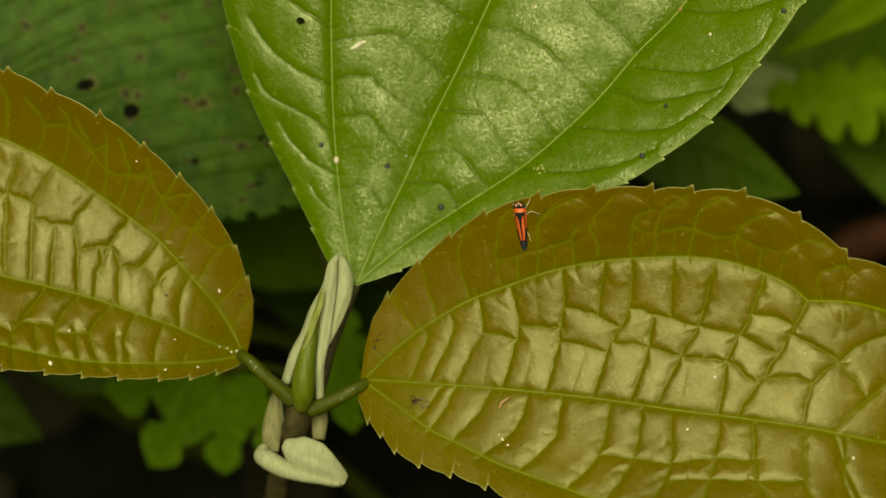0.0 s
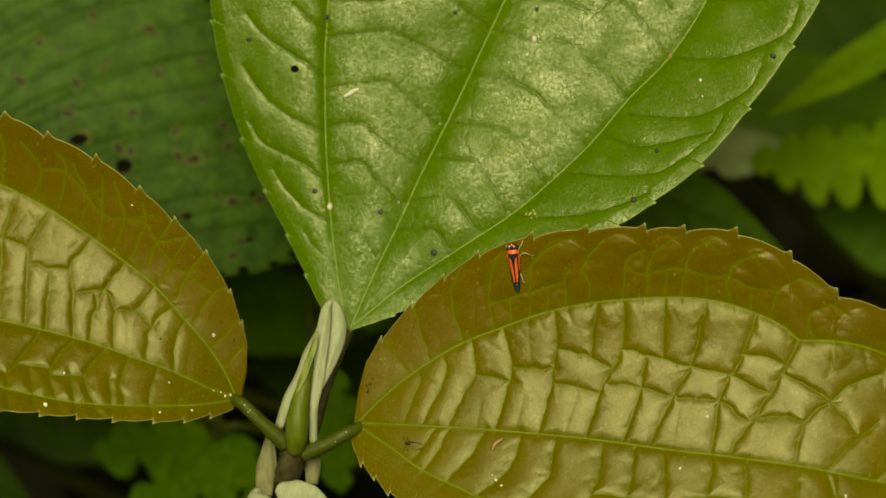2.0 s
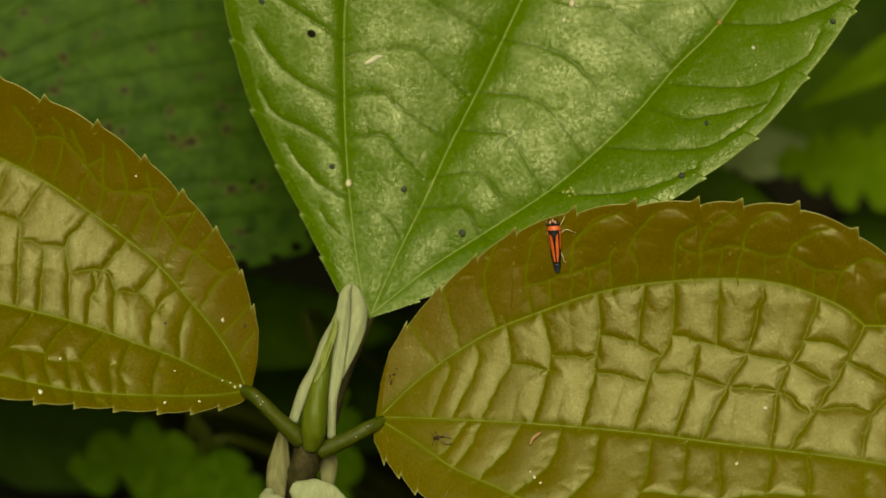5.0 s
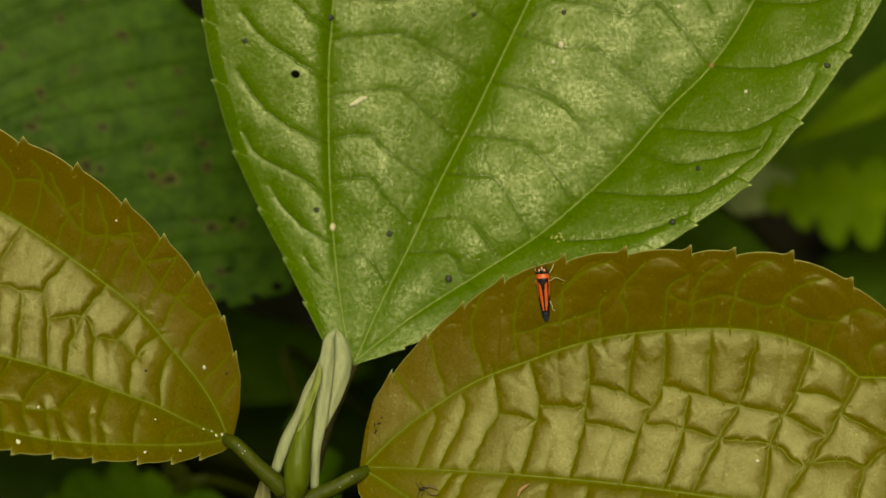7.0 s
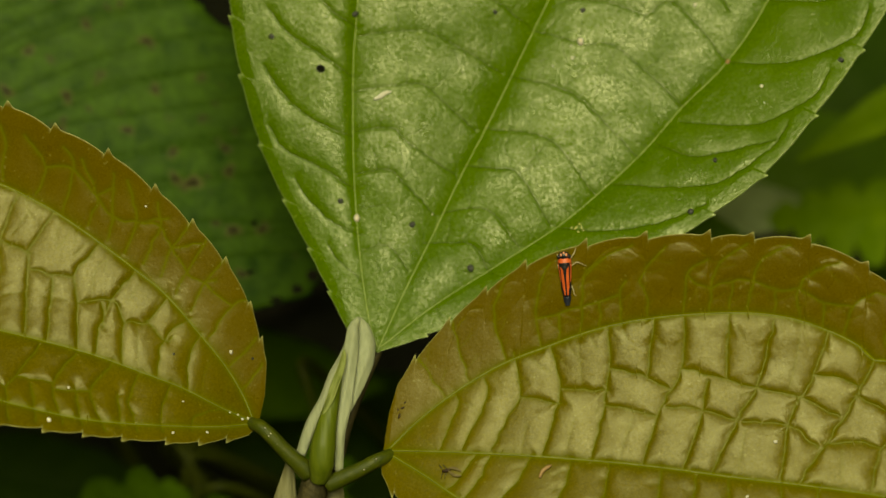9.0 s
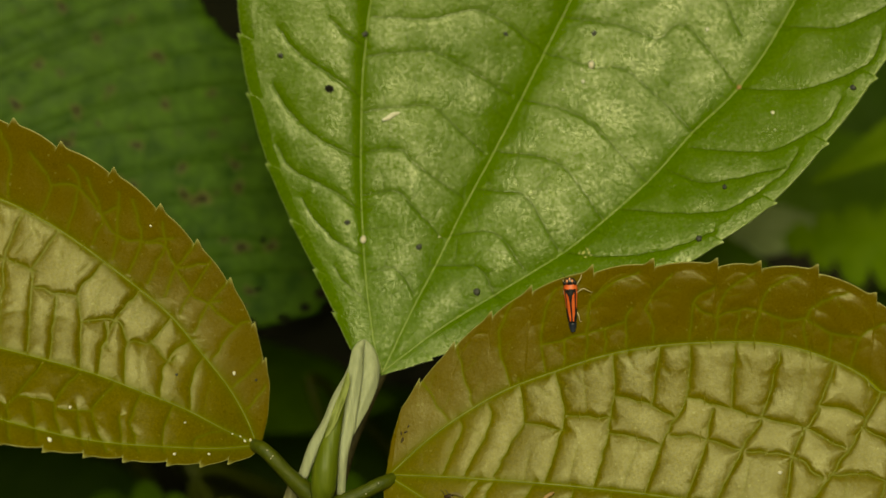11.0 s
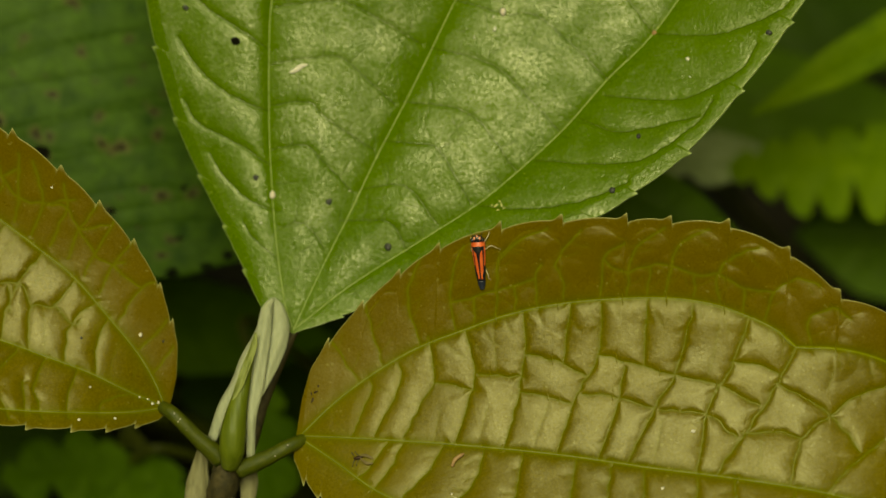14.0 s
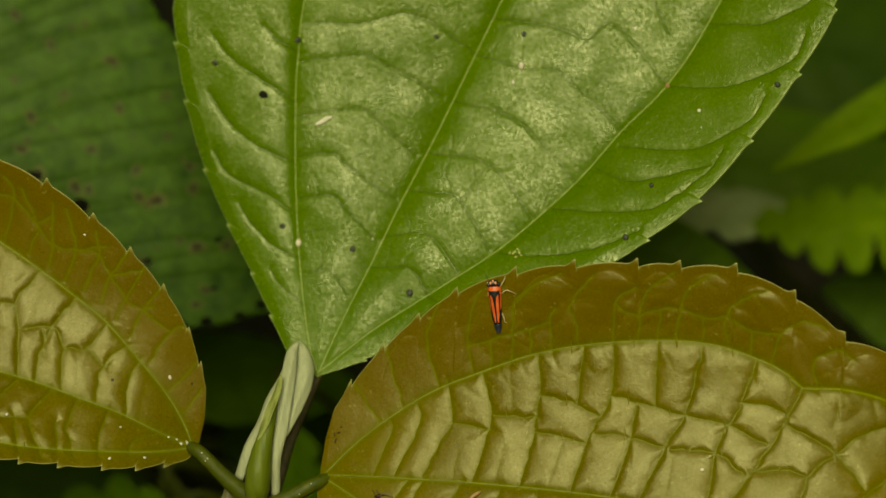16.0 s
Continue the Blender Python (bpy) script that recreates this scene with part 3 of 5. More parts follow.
LEFT_CROSS = [
    ((12.4, -10.2), (13.2, -6.3), (11.7, -0.8)),
    ((14.5, -12.0), (17.7, -7.2), (16.9, -1.5)),
    ((19.3, -14.2), (20.9, -8.9), (24.3, -7.6), (22.5, -1.2)),
    ((25.1, -16.3), (27.2, -10.5), (27.7, -5.7), (26.8, -1.3)),
    ((31.9, -18.5), (34.0, -12.4), (32.6, -9.3), (29.8, -1.4)),
    ((40.2, -20.6), (41.8, -14.5), (41.2, -11.7), (38.3, -1.2)),
    ((46.3, -22.0), (46.7, -15.5), (45.5, -10.3), (42.5, -0.5)),
    ((49.2, -13.7), (45.6, -13.8), (41.5, -13.8)),
    ((41.0, -11.3), (37.2, -11.4), (33.8, -12.0)),
    ((32.1, -8.4), (27.2, -10.5), (24.3, -7.8)),
    ((21.0, -9.1), (17.7, -7.2), (16.5, -7.9)),
    ((37.1, -11.1), (34.7, -0.8)),
    ((28.5, -9.6), (27.1, -5.9)),
]
LEFT_FINE = [
    ((22.5, -8.4), (19.7, -0.9)),
    ((9.8, -8.4), (10.0, -4.3), (9.1, -0.6)),
    ((36.1, -20.4), (37.8, -15.6)),
    ((28.6, -17.7), (31.1, -14.4), (30.4, -10.0)),
    ((43.4, -21.1), (45.2, -15.5)),
    ((17.4, -13.1), (16.8, -8.2)),
    ((43.5, -6.0), (40.2, -7.6)),
    ((37.5, -7.7), (34.1, -8.3)),
]
LEFT_LOWER = [
    ((5.6, -0.0), (9.3, 2.7), (9.1, 5.0)),
    ((14.4, -0.7), (14.6, 3.5), (13.3, 6.7)),
    ((19.5, -0.6), (19.7, 4.1), (17.1, 8.2)),
    ((24.0, -0.7), (25.9, 4.6), (21.7, 9.7)),
    ((29.7, -0.9), (31.6, 5.5), (28.2, 11.1)),
    ((35.5, -0.2), (37.5, 5.9), (38.1, 8.7), (36.2, 13.3)),
    ((42.1, 7.4), (38.2, 8.4)),
    ((37.5, 6.1), (31.7, 5.2)),
    ((31.4, 6.2), (25.9, 4.6)),
    ((28.3, 4.9), (25.5, 10.2)),
    ((34.8, 6.5), (32.4, 12.0)),
    ((21.6, 3.7), (19.7, 8.8)),
]
LEFT_BAND = [
    ((3.7, -3.5), (1.8, -9.0)),
    ((6.5, -6.9), (4.0, -12.3)),
    ((11.0, -10.1), (9.2, -15.8), (6.9, -17.5)),
    ((15.0, -12.9), (14.6, -17.5), (12.7, -21.7)),
    ((21.4, -16.4), (21.1, -21.0), (19.7, -25.4)),
    ((27.7, -18.0), (27.6, -23.0), (31.1, -28.3)),
    ((34.6, -20.3), (34.7, -24.8), (39.0, -29.3)),
    ((43.6, -22.5), (43.8, -26.9), (48.5, -30.4)),
    ((49.4, -23.2), (51.0, -28.6), (54.1, -32.1)),
    ((14.6, -17.5), (13.1, -18.5)),
    ((27.6, -23.0), (23.3, -24.8)),
    ((21.1, -21.0), (17.1, -22.8)),
    ((34.7, -24.8), (33.0, -26.3)),
]
# the finer net across the bands beyond the side veins
LEFT_BAND += [((9.2, -15.8), (12.0, -16.5), (14.6, -17.5)), ((14.6, -17.5), (17.7, -18.2), (21.1, -21.0)), ((21.1, -21.0), (24.1, -23.3), (27.6, -23.0)), ((27.6, -23.0), (31.4, -22.6), (34.7, -24.8)),
              ((34.7, -24.8), (39.5, -27.5), (43.8, -26.9)), ((18.0, -14.8), (17.7, -18.2), (16.5, -23.5)), ((24.5, -17.3), (24.1, -23.3), (25.5, -26.5)), ((31.0, -19.2), (31.4, -22.6), (33.5, -28.5)), ((39.0, -20.9), (39.5, -27.5), (42.0, -30.2))]
RIGHT_BAND += [((43.6, 31.0), (45.6, 29.6), (47.5, 29.5)), ((53.9, 31.0), (57.5, 30.0), (60.8, 30.7)), ((27.8, 24.9), (30.6, 26.0), (33.5, 27.3)), ((20.8, 22.3), (24.3, 23.6), (27.8, 24.9)), ((47.5, 29.5), (50.7, 30.8), (53.9, 31.0)),
               ((60.8, 30.7), (65.0, 29.0), (69.5, 28.7)), ((50.5, 26.1), (50.7, 30.8)), ((57.5, 26.4), (57.5, 30.0)), ((65.0, 25.0), (65.0, 29.0)), ((24.9, 19.2), (24.3, 23.6)), ((31.0, 21.8), (30.6, 26.0))]
GREEN_LEFT = [
    ((43.6, 24.7), (48.2, 17.2), (49.2, 12.8), (48.4, 1.7)),
    ((35.2, 21.5), (40.7, 13.0), (40.1, 8.3), (38.1, 1.4)),
    ((29.4, 18.7), (32.6, 13.4), (31.5, 9.9), (30.3, 1.3)),
    ((23.5, 15.4), (26.3, 11.2), (25.3, 7.3), (22.9, 1.2)),
    ((13.1, 9.2), (15.3, 5.7), (13.1, 1.2)),
    ((49.7, 26.7), (53.1, 18.7), (58.3, 11.4), (57.3, 0.7)),
]
GREEN_RIGHT = [
    ((48.6, 0.3), (50.1, -8.3), (49.2, -13.6), (45.0, -24.0)),
    ((56.9, 0.5), (58.2, -8.2), (59.9, -13.4), (55.5, -27.5)),
    ((63.4, 0.3), (66.1, -9.2), (66.7, -15.3), (70.5, -18.3), (65.2, -30.3)),
    ((39.1, 0.5), (41.7, -10.0), (36.8, -20.2)),
    ((32.2, 0.5), (34.3, -5.3), (34.5, -8.2), (29.2, -16.2)),
    ((23.7, 0.6), (27.2, -5.9), (24.0, -12.9)),
    ((18.1, 1.0), (21.1, -6.1), (18.1, -10.7)),
]
GREEN_OUTER = [
    ((21.2, 14.5), (22.0, 20.8), (22.4, 27.7), (27.0, 34.8)),
    ((28.6, 18.5), (28.3, 24.9), (30.2, 31.6), (36.0, 40.9)),
    ((37.3, 22.7), (38.1, 27.8), (39.2, 35.0), (43.3, 43.7)),
    ((44.8, 25.2), (45.1, 29.3), (47.4, 36.1)),
    ((15.2, 10.8), (14.9, 15.3), (16.9, 21.1), (20.8, 27.0)),
    ((8.4, 6.7), (9.8, 11.8), (13.0, 17.2)),
    ((77.0, -31.6), (78.9, -36.9), (80.9, -40.7), (86.4, -45.3)),
    ((65.4, -30.7), (67.1, -35.9), (70.2, -41.1), (76.4, -47.1)),
    ((53.2, -27.7), (54.9, -33.1), (58.1, -39.7), (64.8, -45.5)),
    ((48.3, -25.7), (48.5, -31.4), (51.1, -35.9)),
    ((39.5, -22.3), (42.5, -30.5), (46.3, -37.3), (54.3, -42.9)),
    ((29.4, -17.5), (32.2, -24.9), (37.1, -32.2)),
]
GREEN_LINK = [
    ((18.8, 12.5), (21.2, 8.7)),
    ((53.1, 18.7), (48.4, 16.8)),
    ((66.7, -15.3), (60.0, -13.7)),
    ((34.5, -8.2), (41.7, -10.0)),
    ((49.2, -13.6), (59.9, -13.4)),
    ((70.5, -18.3), (75.1, -16.5)),
    ((77.3, -23.3), (76.8, -31.7)),
]

# ---- ground ----
def ground():
    rng = np.random.default_rng(2)
    xs = np.concatenate([[-60, -12, -3, -1], np.linspace(-0.5, 0.5, 90), [1, 3, 12, 60]])
    ys = np.concatenate([[-60, -12, -3, -1], np.linspace(-0.4, 0.6, 90), [1, 3, 12, 60]])
    gx, gy = np.meshgrid(xs, ys, indexing="ij")
    gz = np.zeros_like(gx)
    for i in range(gx.shape[0]):
        for k in range(gx.shape[1]):
            if abs(gx[i, k]) < 1 and abs(gy[i, k]) < 1:
                gz[i, k] = 0.010 * noise.noise((gx[i, k] * 18, gy[i, k] * 18, 0)) + 0.006 * noise.noise((gx[i, k] * 60, gy[i, k] * 60, 3)) - 0.006
            else:
                gz[i, k] = -0.008
    n = len(ys)
    i, k = np.meshgrid(np.arange(len(xs) - 1), np.arange(n - 1), indexing="ij")
    a = (i * n + k).ravel()
    faces = np.stack([a, a + n, a + n + 1, a + 1], 1)
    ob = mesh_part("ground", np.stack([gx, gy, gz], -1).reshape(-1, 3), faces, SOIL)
    tagged(ob, "dark forest soil, deep shade put into its near-black colour", "ground", kind="structure")
    # scattered rotting leaves and twigs
    verts, quads = [], []
    for _ in range(260):
        c = np.array((rng.uniform(-0.3, 0.35), rng.uniform(-0.1, 0.5), rng.uniform(0.0, 0.006)))
        ang, size, asp = rng.uniform(0, 6.28), rng.uniform(0.008, 0.025), rng.uniform(0.3, 0.6)
        tilt = rng.normal(0, 0.3, 2)
        off = len(verts)
        ring = 8
        for z in (0.0, -0.0006):
            for j in range(ring):
                q = 2 * math.pi * j / ring
                x, y = size * math.cos(q), size * asp * math.sin(q)
                X, Y = x * math.cos(ang) - y * math.sin(ang), x * math.sin(ang) + y * math.cos(ang)
                verts.append(c + (X, Y, z + tilt[0] * X + tilt[1] * Y + 8 * (x * x)))
        quads.append(tuple(off + j for j in range(ring)))
        quads.append(tuple(off + ring + j for j in reversed(range(ring))))
        for j in range(ring):
            j2 = (j + 1) % ring
            quads.append((off + j, off + ring + j, off + ring + j2, off + j2))
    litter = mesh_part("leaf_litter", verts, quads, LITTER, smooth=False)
    tagged(litter, "rotting leaf litter scattered on the soil, shade put into its dark colour", "leaf litter", kind="stuff")


ground()

# ---- the young shrub: stem, three leaves, folded bud and stipules ----
FOOT = shoot(-28.0, -105.0, -98.0)
FOOT[2] = -0.002
shrub = tagged(empty("young_shrub", FOOT), "young shrub with one green and two bronze leaves", "plant")


def leaf_part(name, leaf, rows, cols, mat, parent, label, ribs, rib_mat, spots=(), holes=(), thick=0.35):
    verts, faces, attrs = leaf.mesh(rows, cols, thick, spots, holes)
    ob = mesh_part(name, verts, faces, mat, parent, label, attrs=attrs)
    for rib_name, line, r0, r1 in ribs:
        v, f = leaf.rib(line, r0, r1)
        mesh_part(rib_name, v, f, rib_mat, ob)
    return ob


# bronze leaf beside the insect
R_MID = ((-0.5, 0.0), (10.7, 0.6), (24.5, 1.1), (40, 1.2), (54, 0.7), (65, 0.5), (77, 0.0), (89, -1.2), (105, -2.0), (121, -2.0))
R_UP = ((-0.3, 0.2), (4.1, 5.3), (9.5, 10.2), (16, 14.9), (22.6, 18.2), (30.2, 21.6), (37.8, 23.9), (46.4, 25.5), (54, 26.3), (60.7, 26), (66.5, 24.6), (70.4, 23.1), (73.4, 21))
R_UP2 = ((73.4, 21), (80, 21.4), (86.5, 20.4), (95, 17), (105, 10), (114, 3))
R_DOWN = ((-0.5, -0.3), (5.9, -3.4), (12.5, -6.9), (18.8, -9), (25, -11.1), (33.1, -13), (45, -15.5), (60, -17), (80, -15), (100, -9))
R_FAR = [((88, -1.2), (96, 8), (99, 14)), ((80, -0.5), (84, -8), (88, -13)), ((95, -1.6), (99, -6), (103, -8)), ((103, -2), (108, 3), (110, 6))]


def right_relief(p):
    lat_up = np.interp(p[:, 0], [q[0] for q in R_UP + R_UP2[1:]], [q[1] for q in R_UP + R_UP2[1:]])
    mid = np.interp(p[:, 0], [q[0] for q in R_MID], [q[1] for q in R_MID])
    band = 1 / (1 + np.exp(-(p[:, 1] - lat_up) / 0.5))
    low = 1 / (1 + np.exp((p[:, 1] - mid) / 0.5))
    core = 1 - band - low
    near = np.clip((p[:, 0] + 2) / 30, 0.22, 1)
    return (near * (0.40 * core + 0.25 * band + 0.30 * low), near * (0.25 * core + 0.13 * band + 0.22 * low), near * (0.055 * core + 0.05 * band + 0.05 * low),
            1.0, 3.2, 0.55)


def right_margin(p):
    up = np.interp(p[:, 0], [q[0] for q in R_UP + R_UP2[1:]], [q[1] for q in R_UP + R_UP2[1:]])
    return 1 / (1 + np.exp(-(p[:, 1] - up) / 0.8))


def right_roll(p):
    """The far end dips; the band beyond the upper side vein turns up."""
    up = np.interp(p[:, 0], [q[0] for q in R_UP + R_UP2[1:]], [q[1] for q in R_UP + R_UP2[1:]])
    d = np.maximum(0, p[:, 1] - up)
    return 0.008 * np.maximum(0, p[:, 0] - 72) ** 2 - 0.10 * (np.sqrt(d * d + 1) - 1)


right_leaf = Leaf((-0.00988, -0.01778, 0.15532), (0.9815, -0.1839, -0.0534), (-0.0858, -0.6713, 0.7362), (-0.0013, 0.0959, -0.1943, -1.0596, -1.0386, 8.4877),
                  hi=[(-1.1, 1.5), (-0.9, 5.0), (0, 9.8), (2.5, 14.4), (7.5, 20.6), (12.9, 25.7), (18.8, 30.1), (28, 33.8), (37, 35.6), (47, 36.7), (53.5, 37.1), (62, 37.4),
                      (71.4, 34.2), (79.3, 28.7), (86, 27.0), (95, 24), (105, 17.5), (115, 9), (122, 0.2)],
                  lo=[(-1.1, 2.0), (-0.8, 3.2), (1.5, 6.5), (7.3, 11), (12, 12.5), (17.7, 13.4), (24, 14.6), (27, 15.8), (40, 20), (60, 22.5), (80, 20), (100, 12), (122, 0.2)],
                  primary=[R_MID, R_UP, R_UP2, R_DOWN], cross=RIGHT_CROSS + RIGHT_RUNG + RIGHT_LOWER + R_FAR + RIGHT_BAND, fine=RIGHT_FINE + wrinkles(RIGHT_CROSS, 4.5, 1.4, 130, 41) + wrinkles([R_UP], 3.0, 3.8, -82, 42) + wrinkles([R_UP2], 3.2, 3.8, -70, 43) + wrinkles(RIGHT_LOWER, 3.0, 1.6, -75, 44) + wrinkles(RIGHT_BAND, 2.8, 2.4, -60, 45),
                  teeth_hi=(2.5, 7.5, 12.9, 18.8, 28, 37.1, 46.9, 53.5, 62.2, 71.4, 79.3, 88, 96, 104, 111), teeth_lo=(1.5, 4.3, 7.3, 12, 17.7, 23.9, 31, 39, 48, 57, 67, 77, 87, 97, 107),
                  tooth=1.5, relief=right_relief, pucker=0.006, tint2=0.46, margin=right_margin, lines=0.0, scallop=0.36, lean=(0.8, 0.6), droop=(14.0, 0.006), swell=0.08, roll=right_roll)
leaf_part("leaf", right_leaf, 760, 400, YOUNG_LEAF, shrub, "glossy bronze-olive young leaf, quilted between its veins",
          [("midrib", R_MID, 0.11, 0.045), ("side_vein", R_UP + R_UP2[1:], 0.105, 0.045), ("side_vein", R_DOWN, 0.10, 0.045)], VEIN_YOUNG)

# bronze leaf on the other side of the stem
L_MID = ((-0.3, 0.1), (6.1, -0.2), (12.5, -0.9), (19.6, -1.1), (26.8, -1.3), (34.7, -0.9), (44.6, -0.2), (60, 0.5), (80, 0.8), (104, 0.5))
L_UP = ((0.1, -0.1), (3.1, -3.4), (7.2, -6.7), (13.5, -10.5), (19.8, -14.1), (26.8, -16.7), (34.7, -19.3), (42.5, -21.4), (52.1, -22.6), (65, -21), (80, -15), (94, -5))
L_DOWN = ((0, 0.2), (5.2, 2.9), (12.4, 5.6), (21.6, 8.4), (29.2, 9.9), (40.9, 10.9), (55, 11.5), (70, 10), (90, 4))
L_FAR = [((52, 0.2), (56, -8), (62, -20)), ((60, 0.5), (65, -8), (72, -17)), ((68, 0.6), (74, -6), (82, -13)), ((52, 0.3), (56, 6), (60, 11)), ((64, 0.6), (68, 5), (73, 9))]


def left_relief(p):
    up = np.interp(p[:, 0], [q[0] for q in L_UP], [q[1] for q in L_UP])
    mid = np.interp(p[:, 0], [q[0] for q in L_MID], [q[1] for q in L_MID])
    band = 1 / (1 + np.exp((p[:, 1] - up) / 0.5))
    low = 1 / (1 + np.exp(-(p[:, 1] - mid) / 0.5))
    core = 1 - band - low
    near = np.clip((p[:, 0] + 2) / 28, 0.22, 1)
    return (near * (0.40 * core + 0.20 * band + 0.30 * low), near * (0.26 * core + 0.12 * band + 0.38 * low), near * (0.06 * core + 0.04 * band + 0.05 * low),
            1.0, 3.2, 0.6)


def left_margin(p):
    up = np.interp(p[:, 0], [q[0] for q in L_UP], [q[1] for q in L_UP])
    return 1 / (1 + np.exp((p[:, 1] - up) / 0.8))


def left_roll(p):
    up = np.interp(p[:, 0], [q[0] for q in L_UP], [q[1] for q in L_UP])
    d = np.maximum(0, up - p[:, 1])
    return 0.004 * np.maximum(0, p[:, 0] - 30) ** 2 - 0.14 * (np.sqrt(d * d + 1) - 1)


left_leaf = Leaf((-0.02976, -0.01456, 0.16064), (-0.9112, 0.1539, 0.3822), (0.2002, -0.6454, 0.7372), (0.0001, -0.0287, 0.1858, -0.4295, 1.6744, 11.8179),
                 hi=[(-0.6, 0.6), (0.3, 2.0), (2, 3.2), (7.1, 6.2), (12.5, 8.1), (20.8, 10.4), (30, 12.6), (39.5, 14.5), (50, 16.2), (62, 16.5), (80, 13), (105, 0.2)],
                 lo=[(-0.6, 1.0), (-0.2, 4.3), (1.2, 9.0), (3.4, 12.4), (6.9, 16.8), (12.9, 21.4), (19.8, 25), (27, 28), (35.8, 30.8), (44.8, 32), (52.8, 33.2), (62, 32.5), (75, 28), (90, 18), (105, 0.2)],
                 primary=[L_MID, L_UP, L_DOWN], cross=LEFT_CROSS + LEFT_LOWER + LEFT_BAND + L_FAR, fine=LEFT_FINE + wrinkles([L_UP], 3.0, 4.0, 100, 52),
                 teeth_hi=(3.5, 7.5, 12.5, 19, 25, 31, 38, 46, 54, 63, 72, 82), teeth_lo=(3.4, 6.9, 12.9, 19.8, 27, 35.8, 44.8, 52.8, 61, 69, 77, 86),
                 tooth=1.2, relief=left_relief, pucker=0.006, tint2=0.46, margin=left_margin, lines=0.0, scallop=0.0, lean=(0.6, -0.8), droop=(20.0, 0.010), swell=0.08, roll=left_roll)
leaf_part("leaf", left_leaf, 520, 280, YOUNG_LEAF, shrub, "glossy bronze-olive young leaf, quilted, one side curling down",
          [("midrib", L_MID, 0.11, 0.045), ("side_vein", L_UP, 0.105, 0.045), ("side_vein", L_DOWN, 0.10, 0.045)], VEIN_YOUNG)

# mature green leaf
G_MID = ((-0.3, 0.0), (10, 0.3), (20, 0.2), (30, 0.3), (42, 0), (56, 0), (67, 0), (90, 0.3), (134, 0))
G_LEFT = ((0, 0.3), (3.2, 3.3), (11.2, 8.7), (19.7, 13.7), (28.4, 18.3), (38.9, 23.3), (44.4, 25.5), (52.5, 28.3), (70, 32), (90, 31), (112, 22))
G_RIGHT = ((0.2, -0.2), (9.9, -5), (19.9, -11.2), (29.8, -17.3), (38.8, -21.4), (46.6, -24.4), (55.7, -26.9), (64.7, -30.1), (76.2, -31.8), (90, -31), (112, -21))
G_FAR = [((60 + 11 * k, 0), (68 + 11 * k, s * 8), (70 + 11 * k, s * 16), (62 + 11 * k, s * 27)) for k in range(1, 5) for s in (1, -1)]
G_FAR += [((60 + 12 * k, s * 31), (68 + 12 * k, s * 38), (76 + 11 * k, s * 41)) for k in range(2, 4) for s in (1, -1)]


def green_relief(p):
    lat = np.where(p[:, 1] > 0, np.interp(p[:, 0], [q[0] for q in G_LEFT], [q[1] for q in G_LEFT]), -np.interp(p[:, 0], [q[0] for q in G_RIGHT], [q[1] for q in G_RIGHT]))
    band = 1 / (1 + np.exp(-(np.abs(p[:, 1]) - lat) / 0.6))
    near = np.clip((p[:, 0] + 2) / 25, 0.3, 1)
    return near * (2.0 - 1.1 * band), near * (0.15 + 0.08 * band), near * 0.03, 5.2 - 3.0 * band, 4.2, 0.3


G_HI = [(-0.8, 0.2), (0.0, 4.5), (1, 5.8), (4.8, 10.2), (10, 16.6), (15, 23.1), (21.5, 30.6), (30.2, 38.2), (37.7, 43.4), (42.4, 46), (50, 48.5), (60, 49.5), (75, 48), (90, 42), (105, 32), (120, 17), (135, 0.2)]
G_LO = [(-0.8, 0.2), (0, 0.8), (5.6, 5.8), (15, 14.8), (25, 24.8), (35.6, 34.3), (41.2, 37.6), (50, 42.2), (62.5, 45.5), (75, 47.7), (85, 48.6), (95, 47), (110, 36), (125, 20), (135, 0.2)]

G_HI = [(u, w + 0.8 * min(1.0, w / 10)) for u, w in G_HI]
G_LO = [(u, w + 0.9 * min(1.0, w / 10)) for u, w in G_LO]


def to_edge(arc):
    """A side vein carried on along the margin, a little inside it."""
    u, v = arc[-1]
    if v > 0:
        return arc[:-1] + tuple(((a + b) / 2, (c + d) / 2) for (a, c), (b, d) in zip(arc[-2:-1], arc[-1:]))
    prof = G_HI if v > 0 else G_LO
    inside = lambda w, gap: math.copysign(float(np.interp(w, [q[0] for q in prof], [q[1] for q in prof])) - gap, v)
    return arc[:-1] + ((u, math.copysign(min(abs(v), abs(inside(u, 2.0))), v)), (u + 5, inside(u + 5, 2.2)))


def green_roll(p):
    lat = np.where(p[:, 1] > 0, np.interp(p[:, 0], [q[0] for q in G_LEFT], [q[1] for q in G_LEFT]), -np.interp(p[:, 0], [q[0] for q in G_RIGHT], [q[1] for q in G_RIGHT]))
    d = np.maximum(0, np.abs(p[:, 1]) - lat)
    return np.where(p[:, 1] > 0, 0.34, -0.12) * (np.sqrt(d * d + 30) - 5.48)


